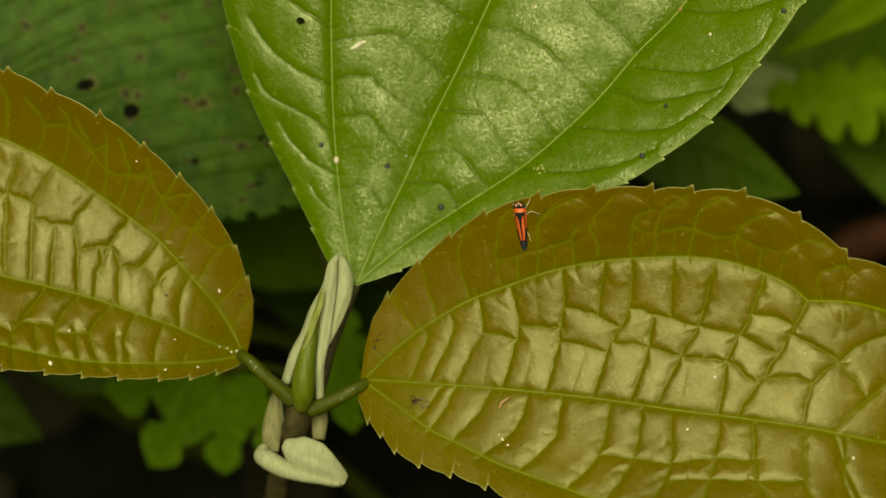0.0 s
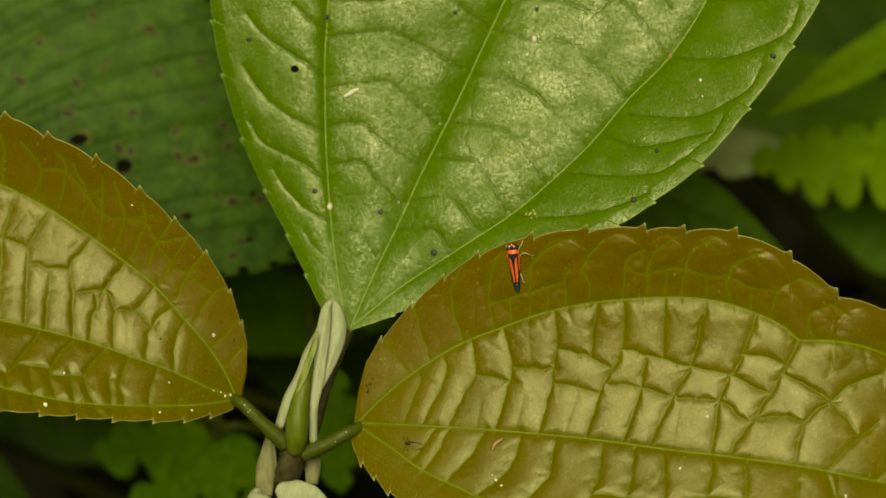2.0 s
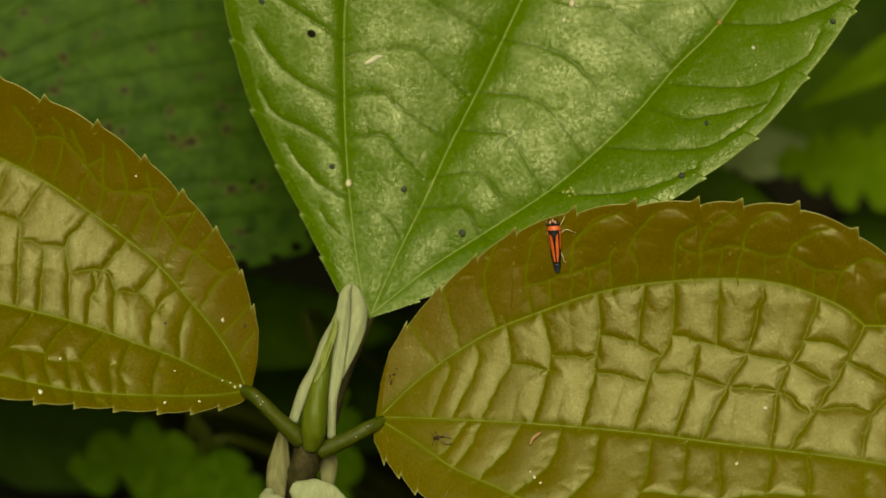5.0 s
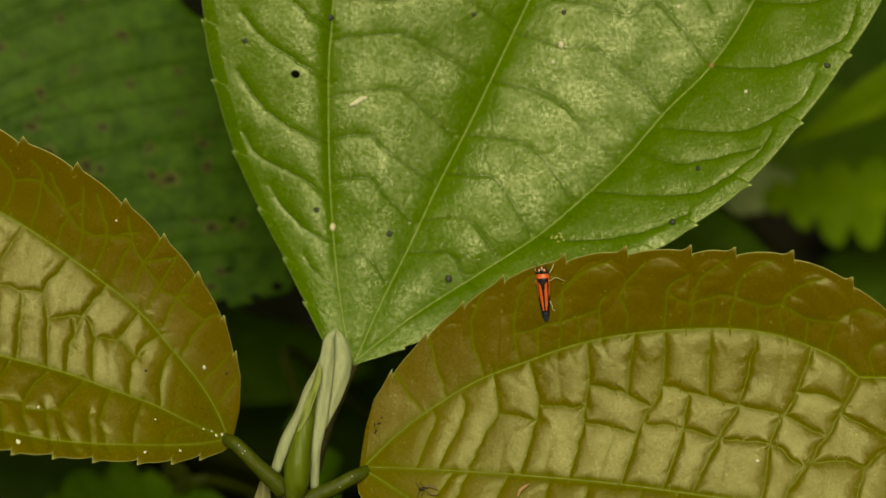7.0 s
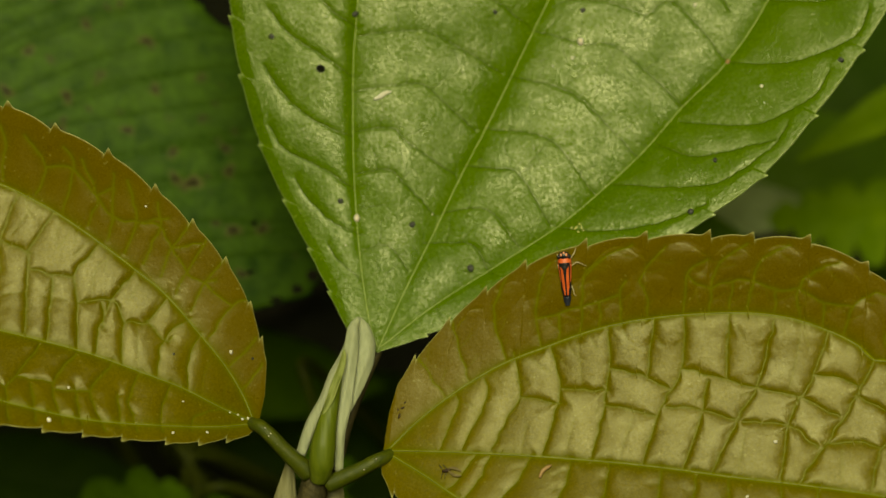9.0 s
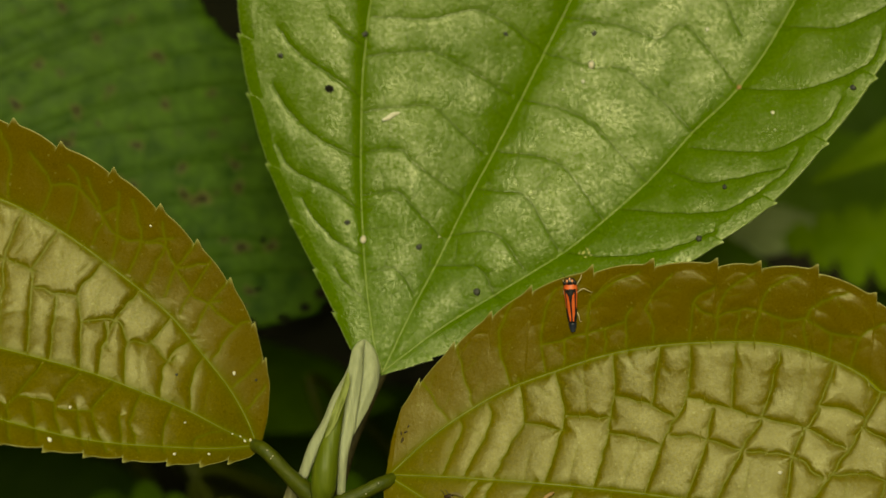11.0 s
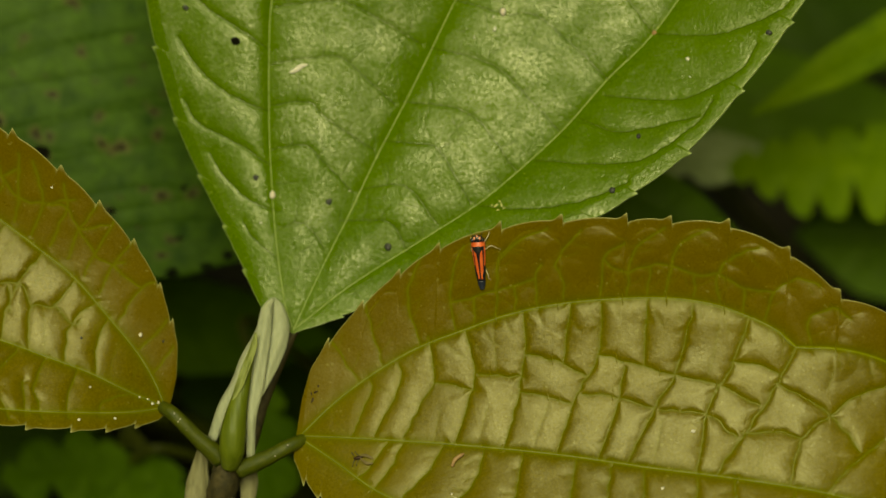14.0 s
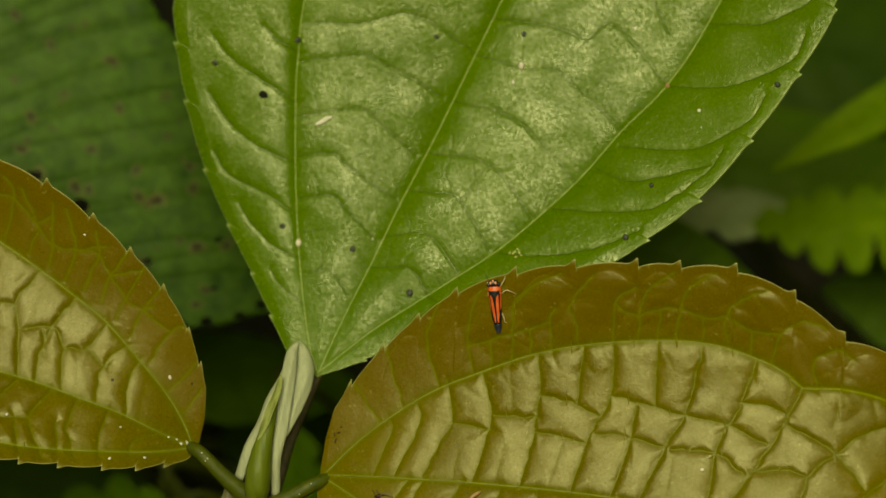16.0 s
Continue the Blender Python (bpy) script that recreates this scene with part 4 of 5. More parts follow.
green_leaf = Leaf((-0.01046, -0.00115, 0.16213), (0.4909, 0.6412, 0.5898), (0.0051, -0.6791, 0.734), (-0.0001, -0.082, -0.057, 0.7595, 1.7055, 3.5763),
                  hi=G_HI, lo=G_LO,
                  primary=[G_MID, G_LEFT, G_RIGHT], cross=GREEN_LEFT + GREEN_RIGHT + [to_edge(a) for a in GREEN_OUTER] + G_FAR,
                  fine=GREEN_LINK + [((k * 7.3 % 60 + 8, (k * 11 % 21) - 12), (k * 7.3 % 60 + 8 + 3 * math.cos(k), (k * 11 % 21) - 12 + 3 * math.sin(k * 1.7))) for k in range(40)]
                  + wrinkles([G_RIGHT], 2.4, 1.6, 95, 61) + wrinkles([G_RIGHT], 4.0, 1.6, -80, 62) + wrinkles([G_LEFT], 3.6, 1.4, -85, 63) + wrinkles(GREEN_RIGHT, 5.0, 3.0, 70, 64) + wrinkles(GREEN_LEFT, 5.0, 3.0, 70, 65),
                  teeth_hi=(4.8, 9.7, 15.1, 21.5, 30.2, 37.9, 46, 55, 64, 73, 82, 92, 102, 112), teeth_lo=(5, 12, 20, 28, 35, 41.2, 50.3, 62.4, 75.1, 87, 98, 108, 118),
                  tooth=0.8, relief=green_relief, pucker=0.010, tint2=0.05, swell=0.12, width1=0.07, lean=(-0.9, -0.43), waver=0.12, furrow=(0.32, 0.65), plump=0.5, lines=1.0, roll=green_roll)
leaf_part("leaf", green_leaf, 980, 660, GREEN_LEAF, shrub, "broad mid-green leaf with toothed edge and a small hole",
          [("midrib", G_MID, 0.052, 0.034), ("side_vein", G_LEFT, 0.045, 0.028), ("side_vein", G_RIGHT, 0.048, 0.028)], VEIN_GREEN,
          spots=(), holes=((36.2, 27.7, 0.60),))

# stem and stalks
v, f = tube([shoot(-0.6, 1.2, 0.2), shoot(-1.4, -3, -1.5), shoot(-3.2, -9, -6.5), shoot(-5.2, -15, -12.5), shoot(-14, -55, -50), FOOT + (0, 0, 0.0)],
            [0.0020, 0.0023, 0.0022, 0.0021, 0.0024, 0.003], 16, 10, 0.03, 1)
mesh_part("stem", v, f, STEM, shrub, "brown-green scurfy stem")
v, f = tube([right_leaf.at(4.0, 0.1, -1.2), right_leaf.at(1.2, 0.0, -1.7), shoot(9.0, 3.5, 2.4), shoot(5.5, 1.6, 2.2), shoot(1.0, -0.4, 0.8)], [0.0006, 0.0009, 0.0011, 0.0012, 0.0015], 14, 8, 0.02, 3)
mesh_part("petiole", v, f, PETIOLE, shrub)
v, f = tube([left_leaf.at(4.0, 0.1, -1.2), left_leaf.at(1.2, 0.1, -1.7), shoot(-9.2, 8.2, 2.0), shoot(-5.5, 4.6, 1.8), shoot(-1.6, 1.2, 0.6)], [0.0006, 0.0009, 0.0011, 0.0012, 0.0016], 14, 8, 0.02, 4)
mesh_part("petiole", v, f, PETIOLE, shrub)
for (x0, y0, z0), (x1, y1, z1), spots in (((-9.4, 8.4, 2.4), (-5.5, 4.6, 1.8), (0.15, 0.3, 0.38, 0.62)), ((9.2, 3.6, 3.0), (5.5, 1.6, 2.2), (0.2, 0.7))):
    for k, f in enumerate(spots):
        c = shoot(x0 + f * (x1 - x0), y0 + f * (y1 - y0) + 0.35 * (-1) ** k, z0 + f * (z1 - z0) + 1.12)
        ring = [c + 0.00013 * (math.cos(a) * AXES[0] + math.sin(a) * AXES[1]) for a in (0, 1.05, 2.1, 3.14, 4.19, 5.24)]
        mesh_part("wart", ring + [c + 0.00012 * AXES[2], c - 0.00012 * AXES[2]], [(i, (i + 1) % 6, 6) for i in range(6)] + [((i + 1) % 6, i, 7) for i in range(6)], WHITE_BIT, shrub, "tiny pale wart on the leaf stalk")
v, f = tube([green_leaf.at(0.8, 0.0, -0.7), shoot(7.8, 18, -4.8), shoot(4.6, 10, -5.2), shoot(2.4, 2.5, -4.2), shoot(-1.6, -6, -4)], [0.0007, 0.0008, 0.0009, 0.0010, 0.0012], 12)
mesh_part("petiole", v, f, STEM, shrub, "thin brownish leaf stalk")

# folded bud between pale scales
TOWARD = AXES[2]
LEFTWARD = AXES[2] - 0.6 * AXES[0]
v, f = tube([shoot(-0.3, 0.2, 1.6), shoot(0.0, 2.7, 3.4), shoot(0.2, 5.5, 4.1), shoot(0.7, 8.6, 4.3), shoot(1.9, 13.7, 3.8), shoot(2.7, 17.0, 3.0), shoot(3.3, 19.8, 1.8)],
            [0.0014, 0.0020, 0.0020, 0.0016, 0.0009, 0.0005, 0.0001], 18)
bud = mesh_part("bud", v, f, BUD, shrub, "green pointed bud")
v, f = sheet([shoot(0.1, 10.2, 5.2), shoot(0.8, 12.2, 5.4), shoot(1.9, 14.6, 4.9), shoot(2.5, 16.6, 4.2), shoot(3.1, 18.8, 3.2), shoot(3.4, 20.6, 2.2)], [AXES[2], AXES[2] + 0.5 * AXES[0], AXES[2] - 0.6 * AXES[0], AXES[2], AXES[2] + 0.4 * AXES[0], AXES[2]],
             [0.0003, 0.0011, 0.0014, 0.0012, 0.0010, 0.0003], 0.3, 0.0003, 8, 8, 0.12, 11)
mesh_part("bud_tip", v, f, BUD_TIP, bud, "pale yellow-green twisted tip of the bud")
v, f = sheet([shoot(-3.2, 4.2, -0.6), shoot(-1.6, 9.0, 0.6), shoot(0.4, 12.9, 1.2), shoot(1.8, 16.6, 1.4), shoot(3.6, 20.2, 0.2), shoot(4.8, 23.8, -1.6), shoot(5.8, 25.8, -2.8)],
             [-LEFTWARD], [0.0016, 0.0020, 0.0018, 0.0018, 0.0014, 0.0010, 0.0004], 0.22, 0.0004, 8, 8, 0.08, 3)
mesh_part("bud_scale", v, f, STIPULE, shrub, "pale cream-green downy bud scale")
v, f = sheet([shoot(2.8, 1.6, 1.8), shoot(2.9, 7.4, 3.3), shoot(3.5, 12.0, 3.2), shoot(4.1, 17.0, 2.2), shoot(4.6, 21.0, 0.6), shoot(5.0, 24.2, -1.2), shoot(5.8, 25.8, -2.4)],
             [-TOWARD], [0.0013, 0.0015, 0.0023, 0.0024, 0.0023, 0.0018, 0.0006], 0.28, 0.0004, 8, 10, 0.10, 4)
front_scale = mesh_part("bud_scale", v, f, STIPULE, shrub, "pale cream-green downy bud scale")
v, f = sheet([shoot(4.4, 11.0, 2.0), shoot(5.7, 15.4, 1.4), shoot(6.7, 19.0, 0.2), shoot(7.0, 21.8, -0.9), shoot(6.6, 24.4, -2.2), shoot(6.0, 25.9, -3.0)],
             [-TOWARD], [0.0004, 0.0022, 0.0030, 0.0030, 0.0020, 0.0005], 0.30, 0.0004, 8, 10, 0.12, 8)
mesh_part("flap", v, f, STIPULE, front_scale, "outer flap folded back from the bud scale")
# old stipules round the node
v, f = sheet([shoot(-4.6, 4.2, -1.6), shoot(-4.9, 1.2, -1.8), shoot(-5.3, -2.4, -1.6), shoot(-5.7, -5.2, -0.8), shoot(-5.6, -7.4, 0.2)], [TOWARD], [0.0006, 0.0020, 0.0036, 0.0032, 0.0024], -0.25, 0.0005, 8, 8, 0.1, 5)
mesh_part("stipule", v, f, WITHERED, shrub, "pale withered stipule")
v, f = sheet([shoot(2.4, 0.2, -2.4), shoot(2.5, -2.4, -2.2), shoot(2.4, -5.6, -1.4)], [TOWARD], [0.0024, 0.0029, 0.0020], -0.25, 0.0005, 8, 8, 0.1, 6)
mesh_part("stipule", v, f, WITHERED, shrub, "pale withered stipule")
v, f = sheet([shoot(-3.4, -5.7, 3.2), shoot(-1.6, -6.8, 4.4), shoot(1.4, -8.5, 5.3), shoot(4.0, -10.4, 5.0), shoot(6.2, -11.9, 4.0), shoot(7.1, -12.5, 3.4)], [TOWARD],
             [0.0020, 0.0056, 0.0068, 0.0056, 0.0038, 0.0024], -0.22, 0.0006, 8, 14, 0.10, 7)
curl = mesh_part("stipule", v, f, STIPULE, shrub, "cream-green stipule curled round the stem")
v, f = tube([shoot(-6.8, -6.6, 0.4), shoot(-7.1, -8.0, 1.4), shoot(-5.8, -8.8, 2.6), shoot(-3.5, -10.0, 3.4), shoot(-0.4, -11.1, 3.8), shoot(3.2, -12.0, 3.8), shoot(6.2, -12.8, 3.4)], [0.0008, 0.0015, 0.0017, 0.0016, 0.0012, 0.0008, 0.0004], 16, 8, 0.02, 4)
mesh_part("stipule_fold", v, f, STIPULE, curl, "rolled lower edge of the curled stipule")


# ---- the leafhopper ----
def frame_on(leaf, u, v, heading):
    """Place and axes on a leaf: y along the heading (degrees from the midrib towards +v), z off the blade."""
    e = 0.6
    o = leaf.world(np.array([(u, v)], float), leaf.height(np.array([(u, v)], float))[0])[0]
    du = leaf.world(np.array([(u + e, v)], float))[0] - leaf.world(np.array([(u - e, v)], float))[0]
    dv = leaf.world(np.array([(u, v + e)], float))[0] - leaf.world(np.array([(u, v - e)], float))[0]
    du, dv = du / np.linalg.norm(du), dv / np.linalg.norm(dv)
    y = du * math.cos(radians(heading)) + dv * math.sin(radians(heading))
    z = np.cross(du, dv)
    z /= np.linalg.norm(z)
    y -= z * (y @ z)
    y /= np.linalg.norm(y)
    return o, np.stack([np.cross(y, z), y, z])


def blob(frame_, centre, radii, seg=16, rings=10, dent=0.0, seed=0):
    o, ax = frame_
    rng = np.random.default_rng(seed)
    verts, faces = [], []
    for i in range(rings + 1):
        th = math.pi * i / rings
        for k in range(seg):
            ph = 2 * math.pi * k / seg
            r = 1 + dent * rng.normal()
            q = np.array((math.sin(th) * math.cos(ph), math.sin(th) * math.sin(ph), math.cos(th))) * radii * r + centre
            verts.append(o + q @ ax * 0.001)
    for i in range(rings):
        for k in range(seg):
            k2 = (k + 1) % seg
            faces.append((i * seg + k, (i + 1) * seg + k, (i + 1) * seg + k2, i * seg + k2))
    return verts, faces


def leafhopper(leaf, u, v, heading):
    fr = frame_on(leaf, u, v, heading)
    o, ax = fr
    bug = tagged(empty("leafhopper", o), "small orange-red and black leafhopper resting on the bronze leaf", "insect")
    ys = np.array((-4.35, -4.0, -3.0, -1.5, 0.0, 1.4, 2.4, 2.9))
    ws = np.array((0.26, 0.44, 0.56, 0.70, 0.85, 0.96, 0.97, 0.88))
    hs = np.array((0.55, 0.66, 0.84, 1.04, 1.22, 1.32, 1.25, 1.05))

    def skin(x, y, lift):
        w, h = np.interp(y, ys, ws), np.interp(y, ys, hs)
        ang = np.clip(x / w, -1, 1) * math.pi / 2
        return o + np.array(((w + lift) * math.sin(ang), y, 0.35 + (h - 0.35 + lift) * math.cos(ang))) @ ax * 0.001

    def patch(name, mat, parent, y0, y1, left, right, lift, label="", n=22, m=8):
        """A piece of the insect's roof between two edges that run along the body, with a turned-down rim."""
        top, low, faces = [], [], []
        for i in range(n + 1):
            y = y0 + (y1 - y0) * i / n
            f = i / n
            w = np.interp(y, ys, ws)
            a, b = left(f) * w, right(f) * w
            for k in range(m + 1):
                x = a + (b - a) * k / m
                top.append(skin(x, y, lift))
                low.append(skin(x, y, -0.05))
        c = m + 1
        off = (n + 1) * c
        for i in range(n):
            for k in range(m):
                faces.append((i * c + k, i * c + k + 1, (i + 1) * c + k + 1, (i + 1) * c + k))
                faces.append((off + (i + 1) * c + k, off + (i + 1) * c + k + 1, off + i * c + k + 1, off + i * c + k))
            faces.append((i * c, (i + 1) * c, off + (i + 1) * c, off + i * c))
            faces.append(((i + 1) * c + m, i * c + m, off + i * c + m, off + (i + 1) * c + m))
        for k in range(m):
            faces.append((k + 1, k, off + k, off + k + 1))
            e = n * c
            faces.append((e + k, e + k + 1, off + e + k + 1, off + e + k))
        return mesh_part(name, top + low, faces, mat, parent, label)

    vv, ff = blob(fr, (0, -0.8, 0.55), (0.85, 3.2, 0.5))
    mesh_part("abdomen", vv, ff, BLACK_SHELL, bug, "black abdomen under the wings")
    wing_l = patch("forewing", BLACK_SHELL, bug, -4.3, 2.0, lambda f: -0.98, lambda f: -0.01, 0.06, "black-veined orange forewing", 30, 10)
    wing_r = patch("forewing", BLACK_SHELL, bug, -4.3, 2.0, lambda f: 0.01, lambda f: 0.98, 0.06, "black-veined orange forewing", 30, 10)
    for wing, s in ((wing_l, -1), (wing_r, 1)):
        patch("orange_stripe", ORANGE, wing, -2.9, 1.7, lambda f, s=s: min(s * (0.52 - 0.10 * f), s * (0.10 + 0.30 * max(0, f - 0.6))),
                      lambda f, s=s: max(s * (0.52 - 0.10 * f), s * (0.10 + 0.30 * max(0, f - 0.6))), 0.09)
        patch("orange_stripe", ORANGE, wing, -3.1, 2.0, lambda f, s=s: min(s * 0.64, s * 0.92), lambda f, s=s: max(s * 0.64, s * 0.92), 0.09)
    patch("wing_tip", BLUE_TIP, bug, -4.6, -3.2, lambda f: -0.99, lambda f: 0.99, 0.10, "smoky blue-black wing tip", 10, 12)
    patch("scutellum", BLACK_SHELL, bug, 0.9, 2.3, lambda f: -0.62 * f, lambda f: 0.62 * f, 0.14, "black triangular scutellum", 10, 10)
    patch("pronotum", ORANGE, bug, 2.05, 3.0, lambda f: -0.98, lambda f: 0.98, 0.12, "orange band behind the head", 8, 16)
    patch("pronotum_mark", BLACK_SHELL, bug, 2.0, 2.35, lambda f: -0.34 + 0.22 * f, lambda f: 0.34 - 0.22 * f, 0.16, "black mark on the pronotum", 4, 8)
    vv, ff = blob(fr, (0, 3.35, 0.75), (0.86, 0.68, 0.52), 20, 12)
    mesh_part("head", vv, ff, BLACK_SHELL, bug, "black head with pale marks")
    for s in (-1, 1):
        vv, ff = blob(fr, (s * 0.78, 3.22, 0.85), (0.30, 0.36, 0.34))
        mesh_part("eye", vv, ff, BLACK_SHELL, bug)
        vv, ff = blob(fr, (s * 0.40, 3.55, 1.12), (0.19, 0.28, 0.17))
        mesh_part("face_mark", vv, ff, PALE_ORANGE, bug)
    vv, ff = blob(fr, (0, 3.82, 1.04), (0.17, 0.25, 0.15))
    mesh_part("face_mark", vv, ff, PALE_ORANGE, bug)
    legs = [((1.0, 1.6), (1.9, 2.2, 0.75), (2.6, 1.9, 0.55), (3.3, 1.35, 0.02)), ((-0.8, 1.6), (-1.05, 1.9, 0.5), (-1.1, 1.5, 0.3), (-1.15, 1.1, 0.02)),
            ((0.9, 2.7), (1.4, 3.4, 0.6), (1.7, 3.9, 0.3), (1.8, 4.3, 0.02)), ((-0.8, 2.7), (-1.0, 3.1, 0.5), (-1.05, 3.4, 0.3), (-1.1, 3.6, 0.02)),
            ((0.8, -1.5), (1.1, -2.3, 0.5), (1.15, -3.0, 0.3), (1.7, -3.2, 0.02)), ((-0.6, -1.5), (-0.6, -2.2, 0.4), (-0.5, -2.8, 0.25), (-0.4, -3.1, 0.02))]
    for (x, y), *rest in legs:
        pts = [o + np.array(q) @ ax * 0.001 for q in ((x, y, 0.45), *rest)]
        vv, ff = tube(pts, [0.00009, 0.00009, 0.00007, 0.00004], 8, 6)
        mesh_part("leg", vv, ff, LEG, bug, "slender pale leg")
    for s in (-1, 1):
        pts = [o + np.array(q) @ ax * 0.001 for q in ((s * 0.6, 3.8, 0.8), (s * 0.8, 4.3, 0.9), (s * 1.1, 4.9, 0.7))]
        vv, ff = tube(pts, [0.00004, 0.00003, 0.00002], 6, 5)
        mesh_part("antenna", vv, ff, BLACK_SHELL, bug)
    return bug


hopper = leafhopper(right_leaf, 25.0, 29.2, 98.0)
cam.data.dof.focus_object = hopper


# ---- crumbs lying on the leaves ----
def crumb(name, leaf, u, v, size, mat, label, category, stretch=1.0, turn=0.0, seed=0, group=""):
    fr = frame_on(leaf, u, v, turn)
    vv, ff = blob(fr, (0, 0, size * 0.35), (size, size * stretch, size * 0.6), 10, 7, 0.10, seed)
    return tagged(mesh_part(name, vv, ff, mat), label, category, group)


for k, (u, v, r) in enumerate(((55.3, -7.7, 0.22), (57.0, -6.6, 0.13), (63.4, -36.9, 0.26), (22.9, 1.7, 0.12), (71.4, -21.7, 0.24), (52.8, -5.4, 0.14), (61.0, -38.4, 0.12), (44.0, 30.5, 0.1), (12.5, 11.9, 0.13))):
    crumb("pale_crumb", green_leaf, u, v, r, WHITE_BIT, "tiny white crumb on the green leaf", "crumb", 1.2, 40 * k, k, "white crumbs on the green leaf")
crumb("pinkish_grain", green_leaf, 58.3, -7.7, 0.48, PINK_BIT, "pinkish grain lying on the green leaf", "grain", 1.3, 20, 31)
crumb("pinkish_grain", green_leaf, 17.2, 12.3, 0.42, PINK_BIT, "pinkish grain stuck to the side vein", "grain", 1.6, 20, 32)
crumb("pinkish_grain", green_leaf, 65.3, -30.3, 0.36, TAN_BIT, "brown grain stuck to the side vein", "grain", 1.2, 20, 33)
for k, (u, v, r) in enumerate(((20.0, 3.8, 0.42), (17.6, -7.6, 0.50), (40.0, -35.3, 0.45), (37.6, 37.1, 0.40), (18.5, 15.7, 0.38), (46.5, 26.6, 0.45), (63.1, -5.8, 0.36), (49.3, -35.3, 0.34), (56.7, 6.7, 0.30), (72.0, -46.5, 0.4))):
    crumb("dark_blister", green_leaf, u, v, r, DARK_BIT, "small grey-black blister on the green leaf", "leaf blister", 1.2, 30 * k, 40 + k, "dark blisters on the green leaf")
for k, (u, v, r) in enumerate(((30.5, -19.9, 0.16), (30.9, -20.7, 0.14), (30.0, -20.5, 0.12), (30.2, -19.3, 0.10), (31.3, -20.2, 0.11), (30.6, -21.2, 0.09))):
    crumb("yellow_crust", green_leaf, u, v, r, YELLOW_BIT, "flake of yellowish crust beside the side vein", "crust", 2.6 - 0.3 * (k % 3), 70 * k - 20, 60 + k, "yellow crust flakes")
fr = frame_on(green_leaf, 36.7, 17.1, -35)
o_, ax_ = fr
vv, ff = sheet([o_ + np.array(q) @ ax_ * 0.001 for q in ((0, -1.5, 0.25), (0.1, -0.5, 0.4), (0, 0.4, 0.4), (0.25, 1.5, 0.3))], [ax_[2]], [0.0003, 0.0007, 0.0007, 0.0002], -0.2, 0.0002)
tagged(mesh_part("dry_husk", vv, ff, WHITE_BIT), "dry cream husk sliver on the green leaf", "plant fragment")
for k, (leaf, u, v, r) in enumerate(((right_leaf, 59.5, 6.8, 0.25), (right_leaf, 56.0, -2.2, 0.22), (right_leaf, 83.6, -4.1, 0.24), (right_leaf, 25.3, -7.2, 0.25), (right_leaf, 26.4, -8.0, 0.2),
                                     (right_leaf, 24.6, -6.4, 0.16), (left_leaf, 7.1, -9.0, 0.26), (left_leaf, 27.1, -25.5, 0.16), (left_leaf, 11.8, 1.2, 0.15), (left_leaf, 29.2, 5.2, 0.22), (left_leaf, 30.5, 11.4, 0.34),
                                     (left_leaf, 6.7, 4.5, 0.2), (left_leaf, 11.8, 6.6, 0.22), (left_leaf, 1.2, -0.2, 0.2), (left_leaf, 2.0, 0.3, 0.2), (left_leaf, 2.9, -0.1, 0.16), (left_leaf, 4.2, 0.0, 0.14))):
    crumb("pale_crumb", leaf, u, v, r, WHITE_BIT, "tiny white crumb on a bronze leaf", "crumb", 1.3, 50 * k, 70 + k, "white crumbs on the bronze leaves")
for k, (u, v) in enumerate(((3.5, -9.3), (15.5, -5.5))):
    crumb("dark_speck", left_leaf, u, v, 0.2, DARK_BIT, "tiny dark speck on a bronze leaf", "speck", 1.0, 0, 90 + k, "dark specks on the bronze leaves")
for k, (u, v, r, long, turn) in enumerate(((0.8, 5.6, 0.17, 2.6, 80), (1.2, 6.9, 0.15, 2.2, 30), (0.5, 6.6, 0.12, 2.4, 100), (1.5, 7.8, 0.12, 2.0, 50))):
    crumb("dark_speck", right_leaf, u, v, r, SCAB, "brown-black scab near the leaf base", "speck", long, turn, 93 + k, "scabs near the leaf base")
fr = frame_on(right_leaf, 24.7, -1.2, 70)
o_, ax_ = fr
vv, ff = tube([o_ + np.array(q) @ ax_ * 0.001 for q in ((-0.2, -1.3, 0.25), (-0.3, -0.2, 0.3), (0.2, 0.8, 0.3), (0.5, 1.3, 0.25))], [0.0002, 0.0003, 0.0003, 0.0001], 8)
tagged(mesh_part("curled_frass", vv, ff, TAN_BIT), "curled orange-tan scrap on the bronze leaf", "frass")
# dead gnat
fr = frame_on(right_leaf, 9.4, -2.5, 15)
o_, ax_ = fr
gnat = tagged(empty("dead_gnat", o_), "tiny dead gnat lying on the bronze leaf", "insect")
vv, ff = blob(fr, (0, 0, 0.25), (0.3, 0.75, 0.25), 12, 8, 0.05, 3)
mesh_part("body", vv, ff, SCAB, gnat)
for s in (-1, 1):
    vv, ff = sheet([o_ + np.array(q) @ ax_ * 0.001 for q in ((s * 0.2, 0.4, 0.45), (s * 0.6 + 0.5, 1.3, 0.5), (s * 0.4 + 0.9, 2.3, 0.35))], [ax_[2]], [0.0002, 0.00045, 0.0002], 0.1, 0.0001)
    mesh_part("wing", vv, ff, GNAT_WING, gnat)
for s in (-1, 1):
    for y in (-0.5, 0.1):
        vv, ff = tube([o_ + np.array(q) @ ax_ * 0.001 for q in ((s * 0.3, y, 0.3), (s * 0.8, y - 0.3, 0.4), (s * 1.2, y - 0.5, 0.02))], [0.00005, 0.00004, 0.00003], 6, 4)
        mesh_part("leg", vv, ff, DARK_BIT, gnat)

